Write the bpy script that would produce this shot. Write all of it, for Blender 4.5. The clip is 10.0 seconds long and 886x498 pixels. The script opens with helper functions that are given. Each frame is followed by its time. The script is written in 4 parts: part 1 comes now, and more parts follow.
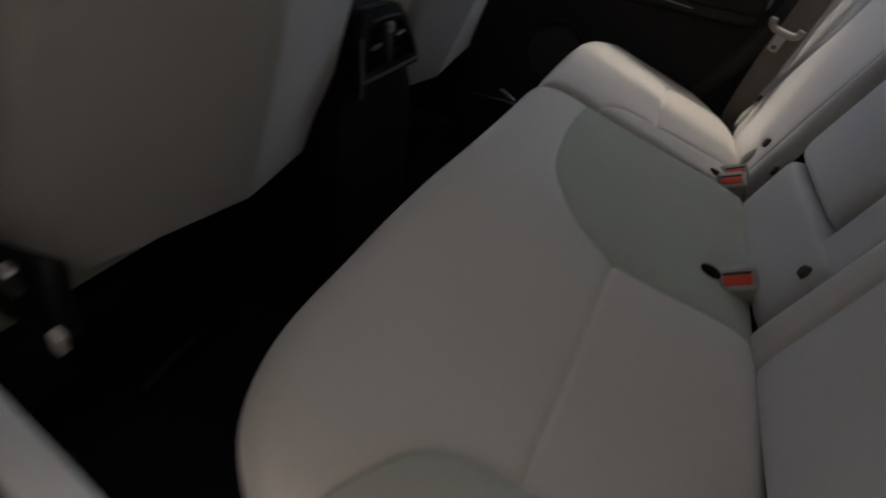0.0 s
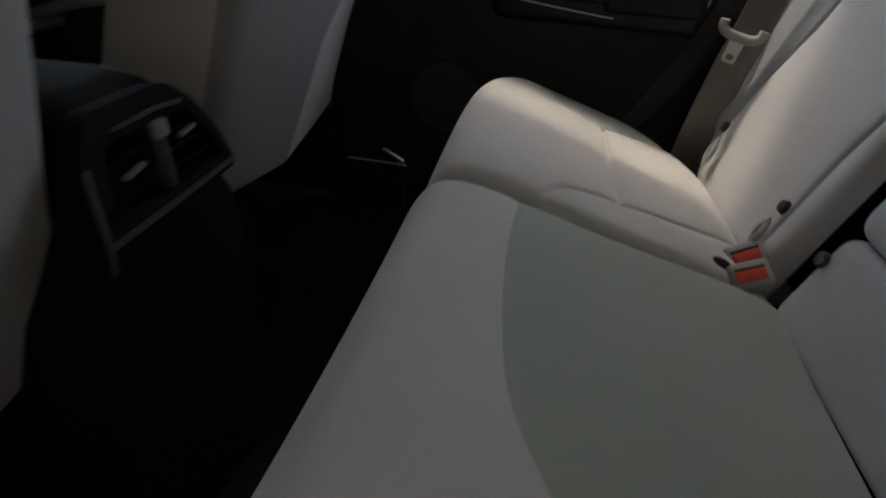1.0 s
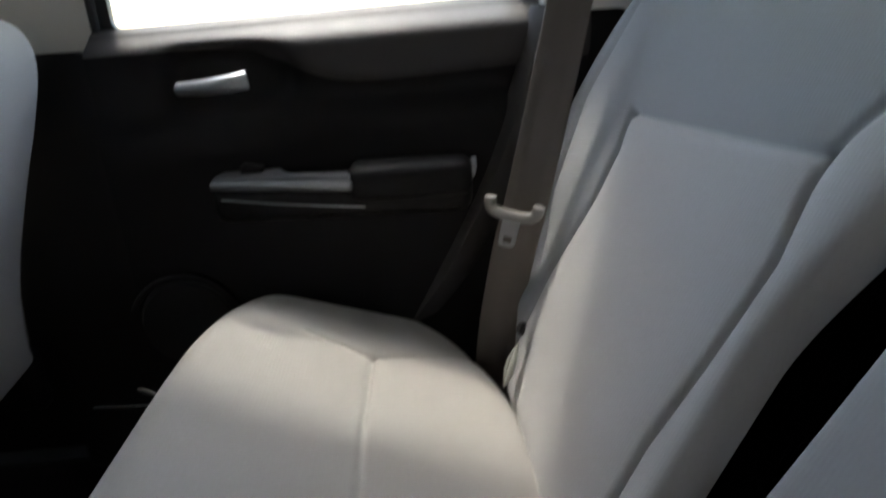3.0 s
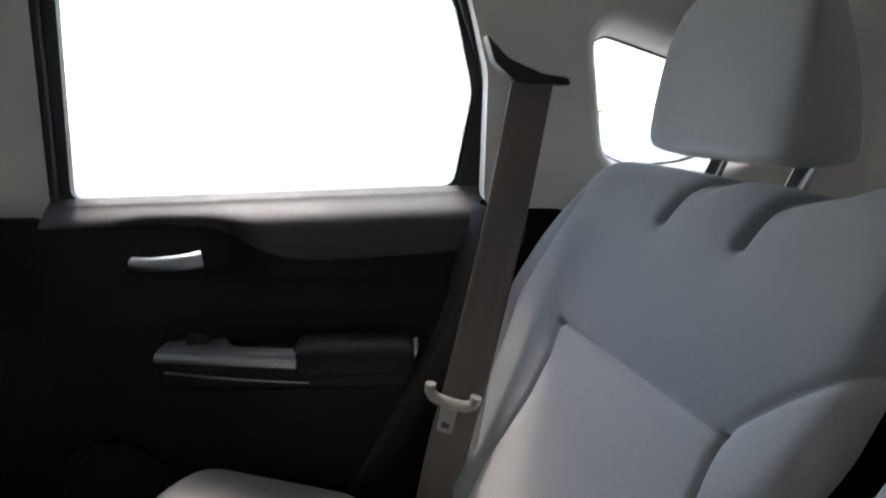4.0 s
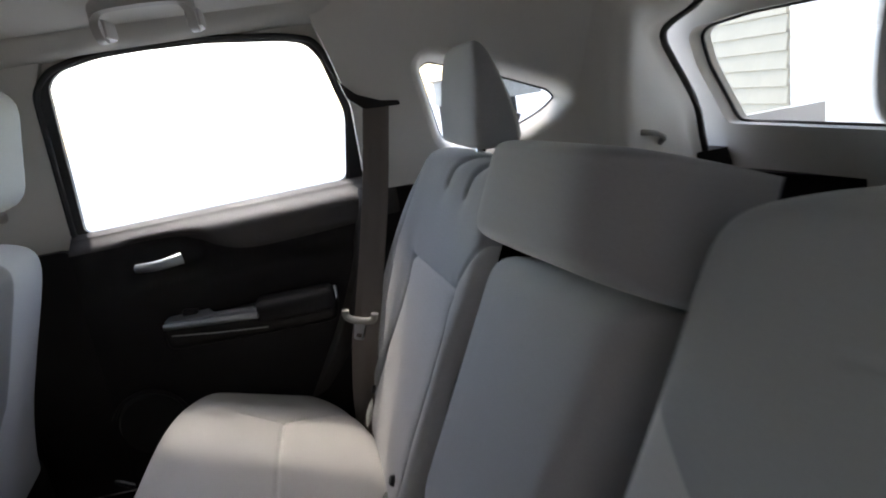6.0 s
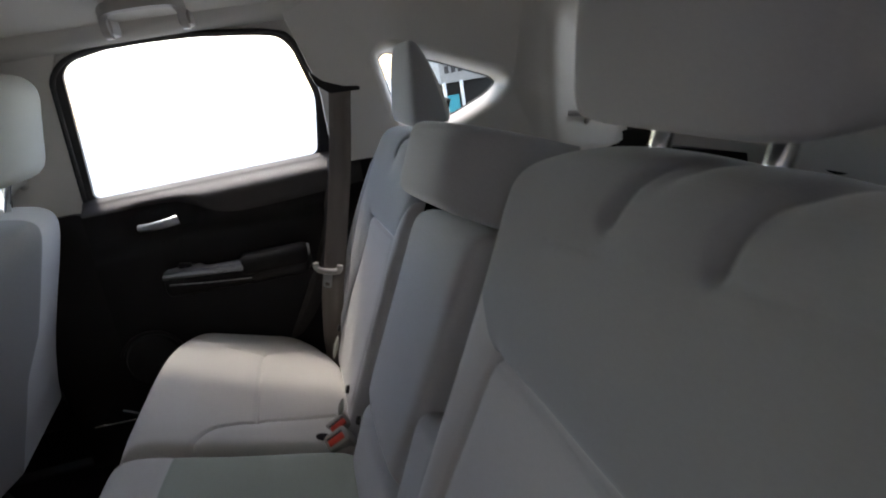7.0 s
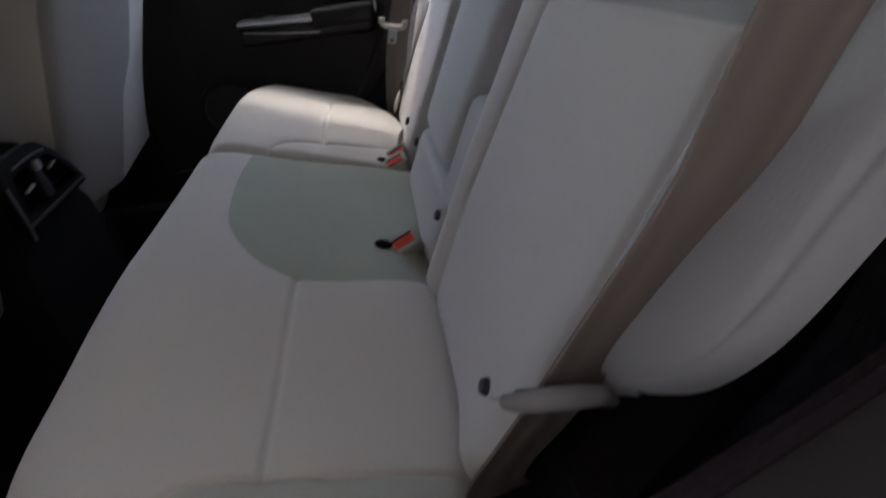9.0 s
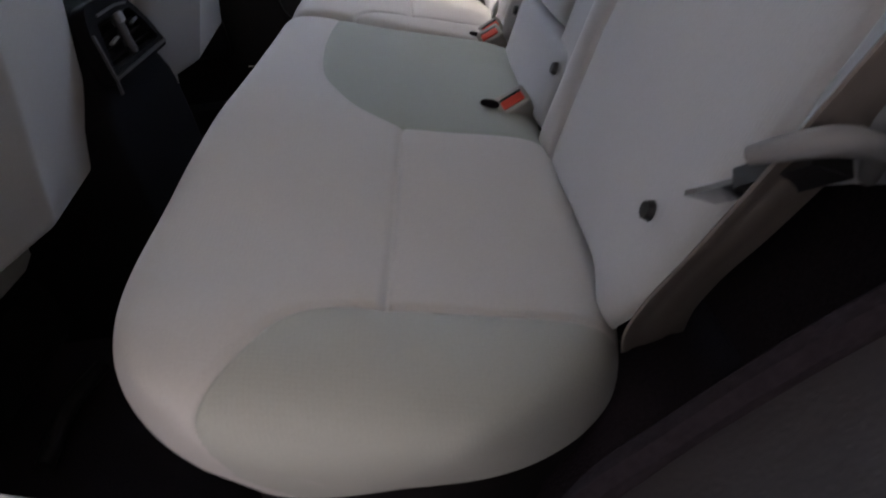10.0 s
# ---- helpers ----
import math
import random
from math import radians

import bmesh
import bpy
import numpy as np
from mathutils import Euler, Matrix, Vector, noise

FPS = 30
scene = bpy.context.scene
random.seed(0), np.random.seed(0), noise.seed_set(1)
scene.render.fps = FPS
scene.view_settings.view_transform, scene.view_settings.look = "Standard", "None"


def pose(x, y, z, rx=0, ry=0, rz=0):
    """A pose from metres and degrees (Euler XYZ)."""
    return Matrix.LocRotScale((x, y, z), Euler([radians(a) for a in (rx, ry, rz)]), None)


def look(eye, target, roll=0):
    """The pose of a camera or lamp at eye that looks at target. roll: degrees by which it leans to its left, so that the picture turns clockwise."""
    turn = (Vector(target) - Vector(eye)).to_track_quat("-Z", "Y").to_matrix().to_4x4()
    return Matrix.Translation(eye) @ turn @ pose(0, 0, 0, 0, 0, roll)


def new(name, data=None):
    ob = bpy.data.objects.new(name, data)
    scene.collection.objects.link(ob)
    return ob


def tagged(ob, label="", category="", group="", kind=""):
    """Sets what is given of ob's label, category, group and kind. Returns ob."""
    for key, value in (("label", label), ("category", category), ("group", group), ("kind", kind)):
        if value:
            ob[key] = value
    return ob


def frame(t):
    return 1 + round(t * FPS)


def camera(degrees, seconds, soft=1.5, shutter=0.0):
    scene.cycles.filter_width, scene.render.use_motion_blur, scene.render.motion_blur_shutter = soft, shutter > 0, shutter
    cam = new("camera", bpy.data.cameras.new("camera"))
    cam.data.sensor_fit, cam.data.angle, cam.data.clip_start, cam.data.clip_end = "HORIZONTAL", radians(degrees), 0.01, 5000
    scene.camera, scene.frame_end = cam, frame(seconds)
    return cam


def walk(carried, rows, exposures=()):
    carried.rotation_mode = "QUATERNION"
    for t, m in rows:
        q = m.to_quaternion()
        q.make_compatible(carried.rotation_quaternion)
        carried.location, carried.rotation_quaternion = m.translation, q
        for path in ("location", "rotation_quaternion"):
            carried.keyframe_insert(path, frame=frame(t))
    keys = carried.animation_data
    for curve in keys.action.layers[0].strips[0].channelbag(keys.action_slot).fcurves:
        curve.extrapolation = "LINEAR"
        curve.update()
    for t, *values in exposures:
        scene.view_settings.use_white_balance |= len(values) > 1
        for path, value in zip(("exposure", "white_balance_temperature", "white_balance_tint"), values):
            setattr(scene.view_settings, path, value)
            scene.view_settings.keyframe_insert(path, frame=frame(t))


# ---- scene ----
cam = camera(72.0, 10.0, soft=1.9, shutter=0.5)
# seconds, eye x y z, rotation x y z in degrees
PATH = [
    (0.0, -0.2144, -0.7532, 1.0783, 57.84, -8.44, 20.88),
    (0.5, -0.2276, -0.5516, 1.0631, 59.69, -5.32, 13.31),
    (1.0, -0.2908, -0.3786, 1.0425, 60.85, -3.59, 8.74),
    (1.5, -0.2561, -0.2108, 1.0443, 62.23, 0.79, 4.19),
    (2.0, -0.2326, -0.1133, 1.0410, 62.93, 2.85, -0.25),
    (2.5, -0.1933, -0.0811, 1.0496, 65.02, 4.20, -3.24),
    (3.0, -0.1242, -0.0894, 1.1255, 68.56, 3.58, -4.02),
    (3.2, -0.1177, -0.0895, 1.1463, 71.10, 1.57, -4.64),
    (4.3, -0.1272, -0.1125, 1.2531, 77.91, 0.94, -10.31),
    (4.5, -0.1266, -0.1327, 1.2584, 77.61, 2.94, -10.80),
    (5.0, -0.0915, -0.2353, 1.2664, 76.37, 7.20, -12.04),
    (5.5, -0.0728, -0.3520, 1.2870, 74.61, 8.83, -13.23),
    (5.7, -0.0598, -0.4046, 1.2866, 74.91, 9.03, -13.16),
    (6.8, -0.0300, -0.6777, 1.3076, 72.88, 8.22, -13.62),
    (7.0, -0.0172, -0.7098, 1.3014, 72.49, 8.75, -13.98),
    (7.5, -0.0033, -0.7690, 1.2831, 70.40, 7.64, -13.60),
    (8.0, -0.0043, -0.8082, 1.2360, 67.39, 7.24, -12.09),
    (8.5, -0.0337, -0.8358, 1.1824, 64.67, 6.14, -9.58),
    (9.0, -0.0627, -0.8401, 1.1408, 60.07, 6.76, -7.37),
    (9.5, -0.1108, -0.8249, 1.0768, 57.08, 7.31, -4.43),
    (10.0, -0.1497, -0.8298, 1.0360, 55.46, 7.18, -2.78),
]
EXPOSURES = [
    (0.0, 2.5, 8200, 14),
    (0.5, 2.35, 8250, 14),
    (1.0, 2.6, 8150, 11),
    (2.0, 2.5, 7700, 7),
    (2.6, 2.5, 7450, 7),
    (3.0, 2.8, 7450, 9),
    (4.5, 2.75, 7350, 15),
    (7.0, 2.6, 7400, 15),
    (8.0, 2.7, 7300, 15),
    (9.0, 3.02, 7400, 17),
    (10.0, 3.35, 7350, 18),
]
walk(cam, [(t, pose(x, y, z, rx, ry, rz)) for t, x, y, z, rx, ry, rz in PATH], EXPOSURES)

# ---- light ----
world = bpy.data.worlds.new("sky")
scene.world = world
world.use_nodes = True
wn = world.node_tree.nodes
sky = wn.new("ShaderNodeTexSky")
sky.sky_type = "NISHITA"
sky.sun_disc = False
sky.sun_elevation, sky.sun_rotation = radians(59.2), radians(343)
world.node_tree.links.new(sky.outputs[0], wn["Background"].inputs[0])
wn["Background"].inputs[1].default_value = 0.15
sun_data = bpy.data.lights.new("sun", "SUN")
sun_data.energy, sun_data.angle, sun_data.color = 0.205, radians(4.5), (0.98, 0.99, 1.0)
sun = new("sun", sun_data)
sun.matrix_world = look((-1.2, 4.0, 7.0), (0.0, 0.0, 0.0))


# ---- materials ----
def material(name, color, rough=0.8, metal=0.0, grain=400.0, bump=0.15, mottle=0.06, spec=0.5, coat=0.0, color2=None, scale2=6.0):
    """A surface with fine grain, broad mottling and light relief."""
    m = bpy.data.materials.new(name)
    m.use_nodes = True
    nt = m.node_tree
    b = nt.nodes["Principled BSDF"]
    b.inputs["Roughness"].default_value, b.inputs["Metallic"].default_value = rough, metal
    b.inputs["Specular IOR Level"].default_value = spec
    b.inputs["Coat Weight"].default_value = coat
    co = nt.nodes.new("ShaderNodeTexCoord")
    n1 = nt.nodes.new("ShaderNodeTexNoise")
    n1.inputs["Scale"].default_value, n1.inputs["Detail"].default_value = grain, 3.0
    n2 = nt.nodes.new("ShaderNodeTexNoise")
    n2.inputs["Scale"].default_value, n2.inputs["Detail"].default_value = scale2, 4.0
    for n in (n1, n2):
        nt.links.new(co.outputs["Object"], n.inputs["Vector"])
    add = nt.nodes.new("ShaderNodeMath")
    add.operation = "ADD"
    nt.links.new(n1.outputs["Fac"], add.inputs[0])
    nt.links.new(n2.outputs["Fac"], add.inputs[1])
    ramp = nt.nodes.new("ShaderNodeMapRange")
    ramp.inputs["From Min"].default_value, ramp.inputs["From Max"].default_value = 0.6, 1.4
    nt.links.new(add.outputs[0], ramp.inputs["Value"])
    mix = nt.nodes.new("ShaderNodeMix")
    mix.data_type = "RGBA"
    c = Vector(color)
    lo = c * (1 - mottle)
    hi = Vector(color2) if color2 else c * (1 + mottle)
    mix.inputs["A"].default_value, mix.inputs["B"].default_value = (*lo, 1), (*hi, 1)
    nt.links.new(ramp.outputs[0], mix.inputs["Factor"])
    nt.links.new(mix.outputs["Result"], b.inputs["Base Color"])
    if bump:
        bu = nt.nodes.new("ShaderNodeBump")
        bu.inputs["Strength"].default_value, bu.inputs["Distance"].default_value = bump, 0.001
        nt.links.new(n1.outputs["Fac"], bu.inputs["Height"])
        nt.links.new(bu.outputs[0], b.inputs["Normal"])
    return m


def fabric(name, light, insert):
    """Seat cloth: a woven weave, two tones parted by the 'insert' attribute (metres from the panel's edge)."""
    m = material(name, light, rough=0.92, spec=0.15, bump=0.0, mottle=0.05)
    nt = m.node_tree
    b = nt.nodes["Principled BSDF"]
    b.inputs["Sheen Weight"].default_value, b.inputs["Sheen Roughness"].default_value = 0.25, 0.5
    base = b.inputs["Base Color"].links[0].from_node
    at = nt.nodes.new("ShaderNodeAttribute")
    at.attribute_name = "insert"
    st = nt.nodes.new("ShaderNodeMapRange")
    st.inputs["From Min"].default_value, st.inputs["From Max"].default_value = -0.0008, 0.0008
    nt.links.new(at.outputs["Fac"], st.inputs["Value"])
    tint = nt.nodes.new("ShaderNodeMix")
    tint.data_type, tint.blend_type = "RGBA", "MULTIPLY"
    tint.inputs["B"].default_value = (*[i / l for i, l in zip(insert, light)], 1)
    nt.links.new(st.outputs[0], tint.inputs["Factor"])
    nt.links.new(base.outputs["Result"], tint.inputs["A"])
    nt.links.new(tint.outputs["Result"], b.inputs["Base Color"])
    co = nt.nodes.new("ShaderNodeTexCoord")
    waves = []
    for axis in ("X", "Y"):
        w = nt.nodes.new("ShaderNodeTexWave")
        w.bands_direction = axis
        w.inputs["Scale"].default_value, w.inputs["Distortion"].default_value, w.inputs["Detail"].default_value = 95.0, 1.2, 1.0
        nt.links.new(co.outputs["Object"], w.inputs["Vector"])
        waves.append(w)
    mul = nt.nodes.new("ShaderNodeMath")
    mul.operation = "MULTIPLY"
    nt.links.new(waves[0].outputs["Fac"], mul.inputs[0])
    nt.links.new(waves[1].outputs["Fac"], mul.inputs[1])
    bu = nt.nodes.new("ShaderNodeBump")
    bu.inputs["Strength"].default_value, bu.inputs["Distance"].default_value = 0.11, 0.0006
    nt.links.new(mul.outputs[0], bu.inputs["Height"])
    nt.links.new(bu.outputs[0], b.inputs["Normal"])
    return m


def glass(name, tint):
    m = bpy.data.materials.new(name)
    m.use_nodes = True
    b = m.node_tree.nodes["Principled BSDF"]
    b.inputs["Base Color"].default_value = (*tint, 1)
    b.inputs["Transmission Weight"].default_value = 1.0
    b.inputs["Roughness"].default_value, b.inputs["IOR"].default_value = 0.0, 1.02
    return m


CLOTH = fabric("seat_cloth", (0.50, 0.482, 0.450), (0.302, 0.328, 0.274))
CLOTH_BACK = fabric("seatback_cloth", (0.435, 0.432, 0.425), (0.27, 0.281, 0.289))
# the second tone stands for shade on the seat's inner rear facet
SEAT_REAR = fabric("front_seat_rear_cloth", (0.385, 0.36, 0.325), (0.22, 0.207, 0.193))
LINER = material("headliner_cloth", (0.61, 0.59, 0.545), 0.95, grain=900, bump=0.2, spec=0.1)
TRIM = material("pillar_trim", (0.69, 0.668, 0.62), 0.6, grain=700, bump=0.12, spec=0.4)
BLACK = material("black_plastic", (0.010, 0.0088, 0.0096), 0.5, grain=700, bump=0.3, mottle=0.2, spec=0.35)
SOFTBLACK = material("soft_black_vinyl", (0.0105, 0.0092, 0.0102), 0.58, grain=500, bump=0.35, mottle=0.15, spec=0.28)
SOFTGREY = material("dark_grey_vinyl", (0.048, 0.044, 0.043), 0.5, grain=500, bump=0.3, mottle=0.12, spec=0.45)
RUBBER = material("black_rubber", (0.015, 0.015, 0.016), 0.5, bump=0.0, mottle=0.1)
CARPET = material("black_carpet", (0.017, 0.0135, 0.016), 1.0, grain=350, bump=1.0, mottle=0.5, spec=0.05)
INK = material("deep_black_plastic", (0.0045, 0.004, 0.0045), 0.75, grain=700, bump=0.2, mottle=0.1, spec=0.08)
ARCH = material("charcoal_trim", (0.024, 0.0205, 0.022), 0.6, grain=500, bump=0.35, mottle=0.2, spec=0.35)
SILVER = material("silver_paint", (0.42, 0.44, 0.46), 0.32, metal=0.85, bump=0.0)
CHROME = material("chrome", (0.75, 0.76, 0.78), 0.12, metal=1.0, bump=0.0, mottle=0.02)
STEEL = material("steel", (0.5, 0.5, 0.5), 0.3, metal=1.0, bump=0.0)
WEB = material("seat_belt_webbing", (0.150, 0.129, 0.114), 0.6, grain=1500, bump=0.3, spec=0.4)
BEIGE = material("pale_grey_plastic", (0.46, 0.44, 0.41), 0.5, bump=0.1, grain=500)
BUCKLE = material("grey_buckle_plastic", (0.31, 0.297, 0.275), 0.5, bump=0.1, grain=500)
RED = material("red_button", (0.62, 0.06, 0.035), 0.4, bump=0.0, mottle=0.04)
PAINT = material("white_car_paint", (0.75, 0.75, 0.74), 0.25, bump=0.0, mottle=0.02, coat=0.8)
ROAD = material("concrete", (0.55, 0.53, 0.49), 0.9, grain=60, bump=0.3, mottle=0.15, scale2=0.7)
STRAP = material("grey_strap", (0.16, 0.16, 0.16), 0.8, grain=1200, bump=0.4)
CREAM = material("cream_siding", (0.42, 0.39, 0.32), 0.7, grain=30, bump=0.1, mottle=0.08)
GARAGE = material("white_door_paint", (0.80, 0.80, 0.78), 0.6, grain=30, bump=0.05, mottle=0.04)
SIDING = material("warm_grey_plaster", (0.22, 0.19, 0.165), 0.9, grain=40, bump=0.3, mottle=0.1, scale2=0.8)
DARKWALL = material("dark_blocking_wall", (0.055, 0.07, 0.095), 0.9, grain=40, bump=0.3, mottle=0.1, scale2=0.8)
GLASS = glass("clear_glass", (0.93, 0.97, 0.95))


# ---- mesh helpers ----
def mesh_object(name, verts, faces, mat, parent=None, label="", smooth=True, attr=None):
    me = bpy.data.meshes.new(name)
    me.from_pydata([tuple(v) for v in verts], [], faces)
    me.update()
    if smooth:
        me.polygons.foreach_set("use_smooth", [True] * len(me.polygons))
    me.materials.append(mat)
    if attr is not None:
        a = me.attributes.new("insert", "FLOAT", "POINT")
        a.data.foreach_set("value", attr)
    ob = new(name, me)
    if parent is not None:
        ob.parent = parent
    if label:
        tagged(ob, label)
    return ob


def part(name, bm, mat, parent=None, label="", smooth=True):
    me = bpy.data.meshes.new(name)
    bmesh.ops.recalc_face_normals(bm, faces=bm.faces)
    bm.to_mesh(me)
    bm.free()
    if smooth:
        me.polygons.foreach_set("use_smooth", [True] * len(me.polygons))
        me.set_sharp_from_angle(angle=radians(42))
    me.materials.append(mat)
    ob = new(name, me)
    if parent is not None:
        ob.parent = parent
    if label:
        tagged(ob, label)
    return ob


def thing(name, label, category, at=(0, 0, 0), group="", kind=""):
    ob = new(name)
    ob.empty_display_size = 0.05
    ob.location = at
    return tagged(ob, label, category, group, kind)


def box(bm, size, m=None, bevel=0.0, seg=2):
    """A bevelled box of that size, placed by the matrix m."""
    r = bmesh.ops.create_cube(bm, size=1.0)
    vs = r["verts"]
    bmesh.ops.scale(bm, vec=size, verts=vs)
    if bevel:
        es = list({e for v in vs for e in v.link_edges})
        out = bmesh.ops.bevel(bm, geom=es, offset=bevel, segments=seg, affect="EDGES", profile=0.5)
        vs = list({v for f in out["faces"] for v in f.verts} | {v for v in vs if v.is_valid})
    if m is not None:
        bmesh.ops.transform(bm, matrix=m, verts=vs)
    return vs


def tube(bm, path, radius, sides=10, closed=False):
    """A round bar along a list of points."""
    pts = [Vector(p) for p in path]
    rings = []
    n = len(pts)
    for i, p in enumerate(pts):
        a, b = pts[max(i - 1, 0)], pts[min(i + 1, n - 1)]
        if closed:
            a, b = pts[i - 1], pts[(i + 1) % n]
        d = (b - a).normalized()
        side = d.cross(Vector((0.12, 0.31, 0.94))).normalized()
        up = side.cross(d)
        r = radius(i / max(n - 1, 1)) if callable(radius) else radius
        rings.append([bm.verts.new(p + (side * math.cos(k) + up * math.sin(k)) * r) for k in np.linspace(0, 2 * math.pi, sides, endpoint=False)])
    for i in range(n if closed else n - 1):
        p, q = rings[i], rings[(i + 1) % n]
        for k in range(sides):
            bm.faces.new((p[k], p[(k + 1) % sides], q[(k + 1) % sides], q[k]))
    if not closed:
        bm.faces.new(rings[0][::-1])
        bm.faces.new(rings[-1])


def strip(bm, path, across, width, thick):
    """A flat band along a path; across gives the width's direction at each point."""
    rings = []
    for i, p in enumerate(path):
        p = Vector(p)
        d = (Vector(path[min(i + 1, len(path) - 1)]) - Vector(path[max(i - 1, 0)])).normalized()
        w = Vector(across[i] if isinstance(across, list) else across)
        w = (w - d * w.dot(d)).normalized()
        n = w.cross(d)
        rings.append([bm.verts.new(p + w * a * width / 2 + n * b * thick / 2) for a, b in ((-1, -1), (1, -1), (1, 1), (-1, 1))])
    for p, q in zip(rings, rings[1:]):
        for k in range(4):
            bm.faces.new((p[k], p[(k + 1) % 4], q[(k + 1) % 4], q[k]))
    bm.faces.new(rings[0][::-1])
    bm.faces.new(rings[-1])


def ribbon(bm, path, across, width):
    """Woven webbing: one band with shallow ribs along it."""
    prof = [(-1.0, 0.0), (-0.97, 0.8), (-0.78, 1.0), (-0.66, 0.35), (-0.4, 0.3), (-0.3, 0.75), (0.0, 0.85), (0.3, 0.75), (0.4, 0.3), (0.66, 0.35), (0.78, 1.0), (0.97, 0.8), (1.0, 0.0)]
    prof = prof + [(u, -v) for u, v in prof[-2:0:-1]]
    rings = []
    for i, p in enumerate(path):
        p = Vector(p)
        d = (Vector(path[min(i + 1, len(path) - 1)]) - Vector(path[max(i - 1, 0)])).normalized()
        w = (Vector(across) - d * Vector(across).dot(d)).normalized()
        n = w.cross(d)
        rings.append([bm.verts.new(p + w * u * width / 2 + n * v * 0.0014) for u, v in prof])
    for p, q in zip(rings, rings[1:]):
        for k in range(len(prof)):
            bm.faces.new((p[k - 1], p[k], q[k], q[k - 1]))
    bm.faces.new(rings[0][::-1])
    bm.faces.new(rings[-1])


def smooth_path(points, n=8):
    """Catmull-Rom points through the given ones."""
    p = [Vector(q) for q in points]
    p = [p[0] * 2 - p[1]] + p + [p[-1] * 2 - p[-2]]
    out = []
    for i in range(1, len(p) - 2):
        for k in range(n):
            t = k / n
            a, b, c, d = p[i - 1], p[i], p[i + 1], p[i + 2]
            out.append(0.5 * (2 * b + (c - a) * t + (2 * a - 5 * b + 4 * c - d) * t * t + (3 * b - a - 3 * c + d) * t ** 3))
    out.append(p[-2])
    return out


def rounded(points, r=0.03, n=5):
    """A closed 2D outline with its corners rounded."""
    out = []
    m = len(points)
    for i in range(m):
        p, a, b = Vector(points[i]), Vector(points[i - 1]), Vector(points[(i + 1) % m])
        rr = min(r, 0.45 * (a - p).length, 0.45 * (b - p).length)
        s, e = p + (a - p).normalized() * rr, p + (b - p).normalized() * rr
        for k in range(n + 1):
            t = k / n
            out.append((1 - t) ** 2 * s + 2 * t * (1 - t) * p + t * t * e)
    return out


def plate(bm, outline, holes, place, thick):
    """A flat sheet with holes. place(u, v, w) gives the point for the sheet's own coordinates, w being its depth."""
    sides = []
    for w in (0.0, thick):
        loops = []
        edges = []
        for loop in [outline] + holes:
            vs = [bm.verts.new(place(p[0], p[1], w)) for p in loop]
            edges += [bm.edges.new((vs[i - 1], vs[i])) for i in range(len(vs))]
            loops.append(vs)
        bmesh.ops.triangle_fill(bm, use_beauty=True, edges=edges)
        sides.append(loops)
    for p, q in zip(*sides):
        for i in range(len(p)):
            bm.faces.new((p[i - 1], p[i], q[i], q[i - 1]))


def frame_ring(bm, loop_a, loop_b):
    """Faces between two closed loops of equally many points."""
    p = [bm.verts.new(v) for v in loop_a]
    q = [bm.verts.new(v) for v in loop_b]
    for i in range(len(p)):
        bm.faces.new((p[i - 1], p[i], q[i], q[i - 1]))


def grow(loop, d):
    """A 2D outline moved outwards by d."""
    n = len(loop)
    area = sum(loop[i - 1][0] * loop[i][1] - loop[i][0] * loop[i - 1][1] for i in range(n))
    s = 1 if area > 0 else -1
    out = []
    for i in range(n):
        t = Vector(loop[(i + 1) % n]) - Vector(loop[i - 1])
        nn = Vector((t[1], -t[0])).normalized() * s
        out.append(Vector(loop[i]) + nn * d)
    return out


def line_distance(x, y, line):
    """Distance of arrays of points from a polyline."""
    best = np.full(np.shape(x), 9.0)
    for (ax, ay), (bx, by) in zip(line, line[1:]):
        dx, dy = bx - ax, by - ay
        t = np.clip(((x - ax) * dx + (y - ay) * dy) / (dx * dx + dy * dy + 1e-12), 0, 1)
        best = np.minimum(best, np.hypot(x - ax - t * dx, y - ay - t * dy))
    return best


def spaced(n, k=0.45):
    """Values from -1 to 1, closer together towards the ends."""
    t = np.linspace(-1, 1, n)
    return (1 - k) * t + k * np.sin(t * math.pi / 2)


def curve(points):
    """A smooth function through (input, output) pairs."""
    pts = smooth_path([(p[0], p[1], 0) for p in points], 8)
    u, v = [p[0] for p in pts], [p[1] for p in pts]
    return lambda y: np.interp(y, u, v)


def smoothstep(v):
    v = np.clip(v, 0, 1)
    return v * v * (3 - 2 * v)


def grid_faces(nu, nv):
    i, j = np.meshgrid(np.arange(nu - 1), np.arange(nv - 1), indexing="ij")
    a = (i * nv + j).ravel()
    return np.stack([a, a + nv, a + nv + 1, a + 1], 1).tolist()


# ---- the car's shell ----
SIDE = 0.72          # half width at the windows
RAKE = radians(23.5)   # the seatbacks' lean
UP = Vector((math.sin(RAKE), 0, math.cos(RAKE)))
OUT = Vector((-math.cos(RAKE), 0, math.sin(RAKE)))
BACK0 = Vector((-0.027, 0, 0.79))


def on_back(y, h, off=0.0):
    """A point by its side place y, its height h along the seatback and its distance in front of it."""
    return BACK0 + UP * h + OUT * off + Vector((0, y, 0))


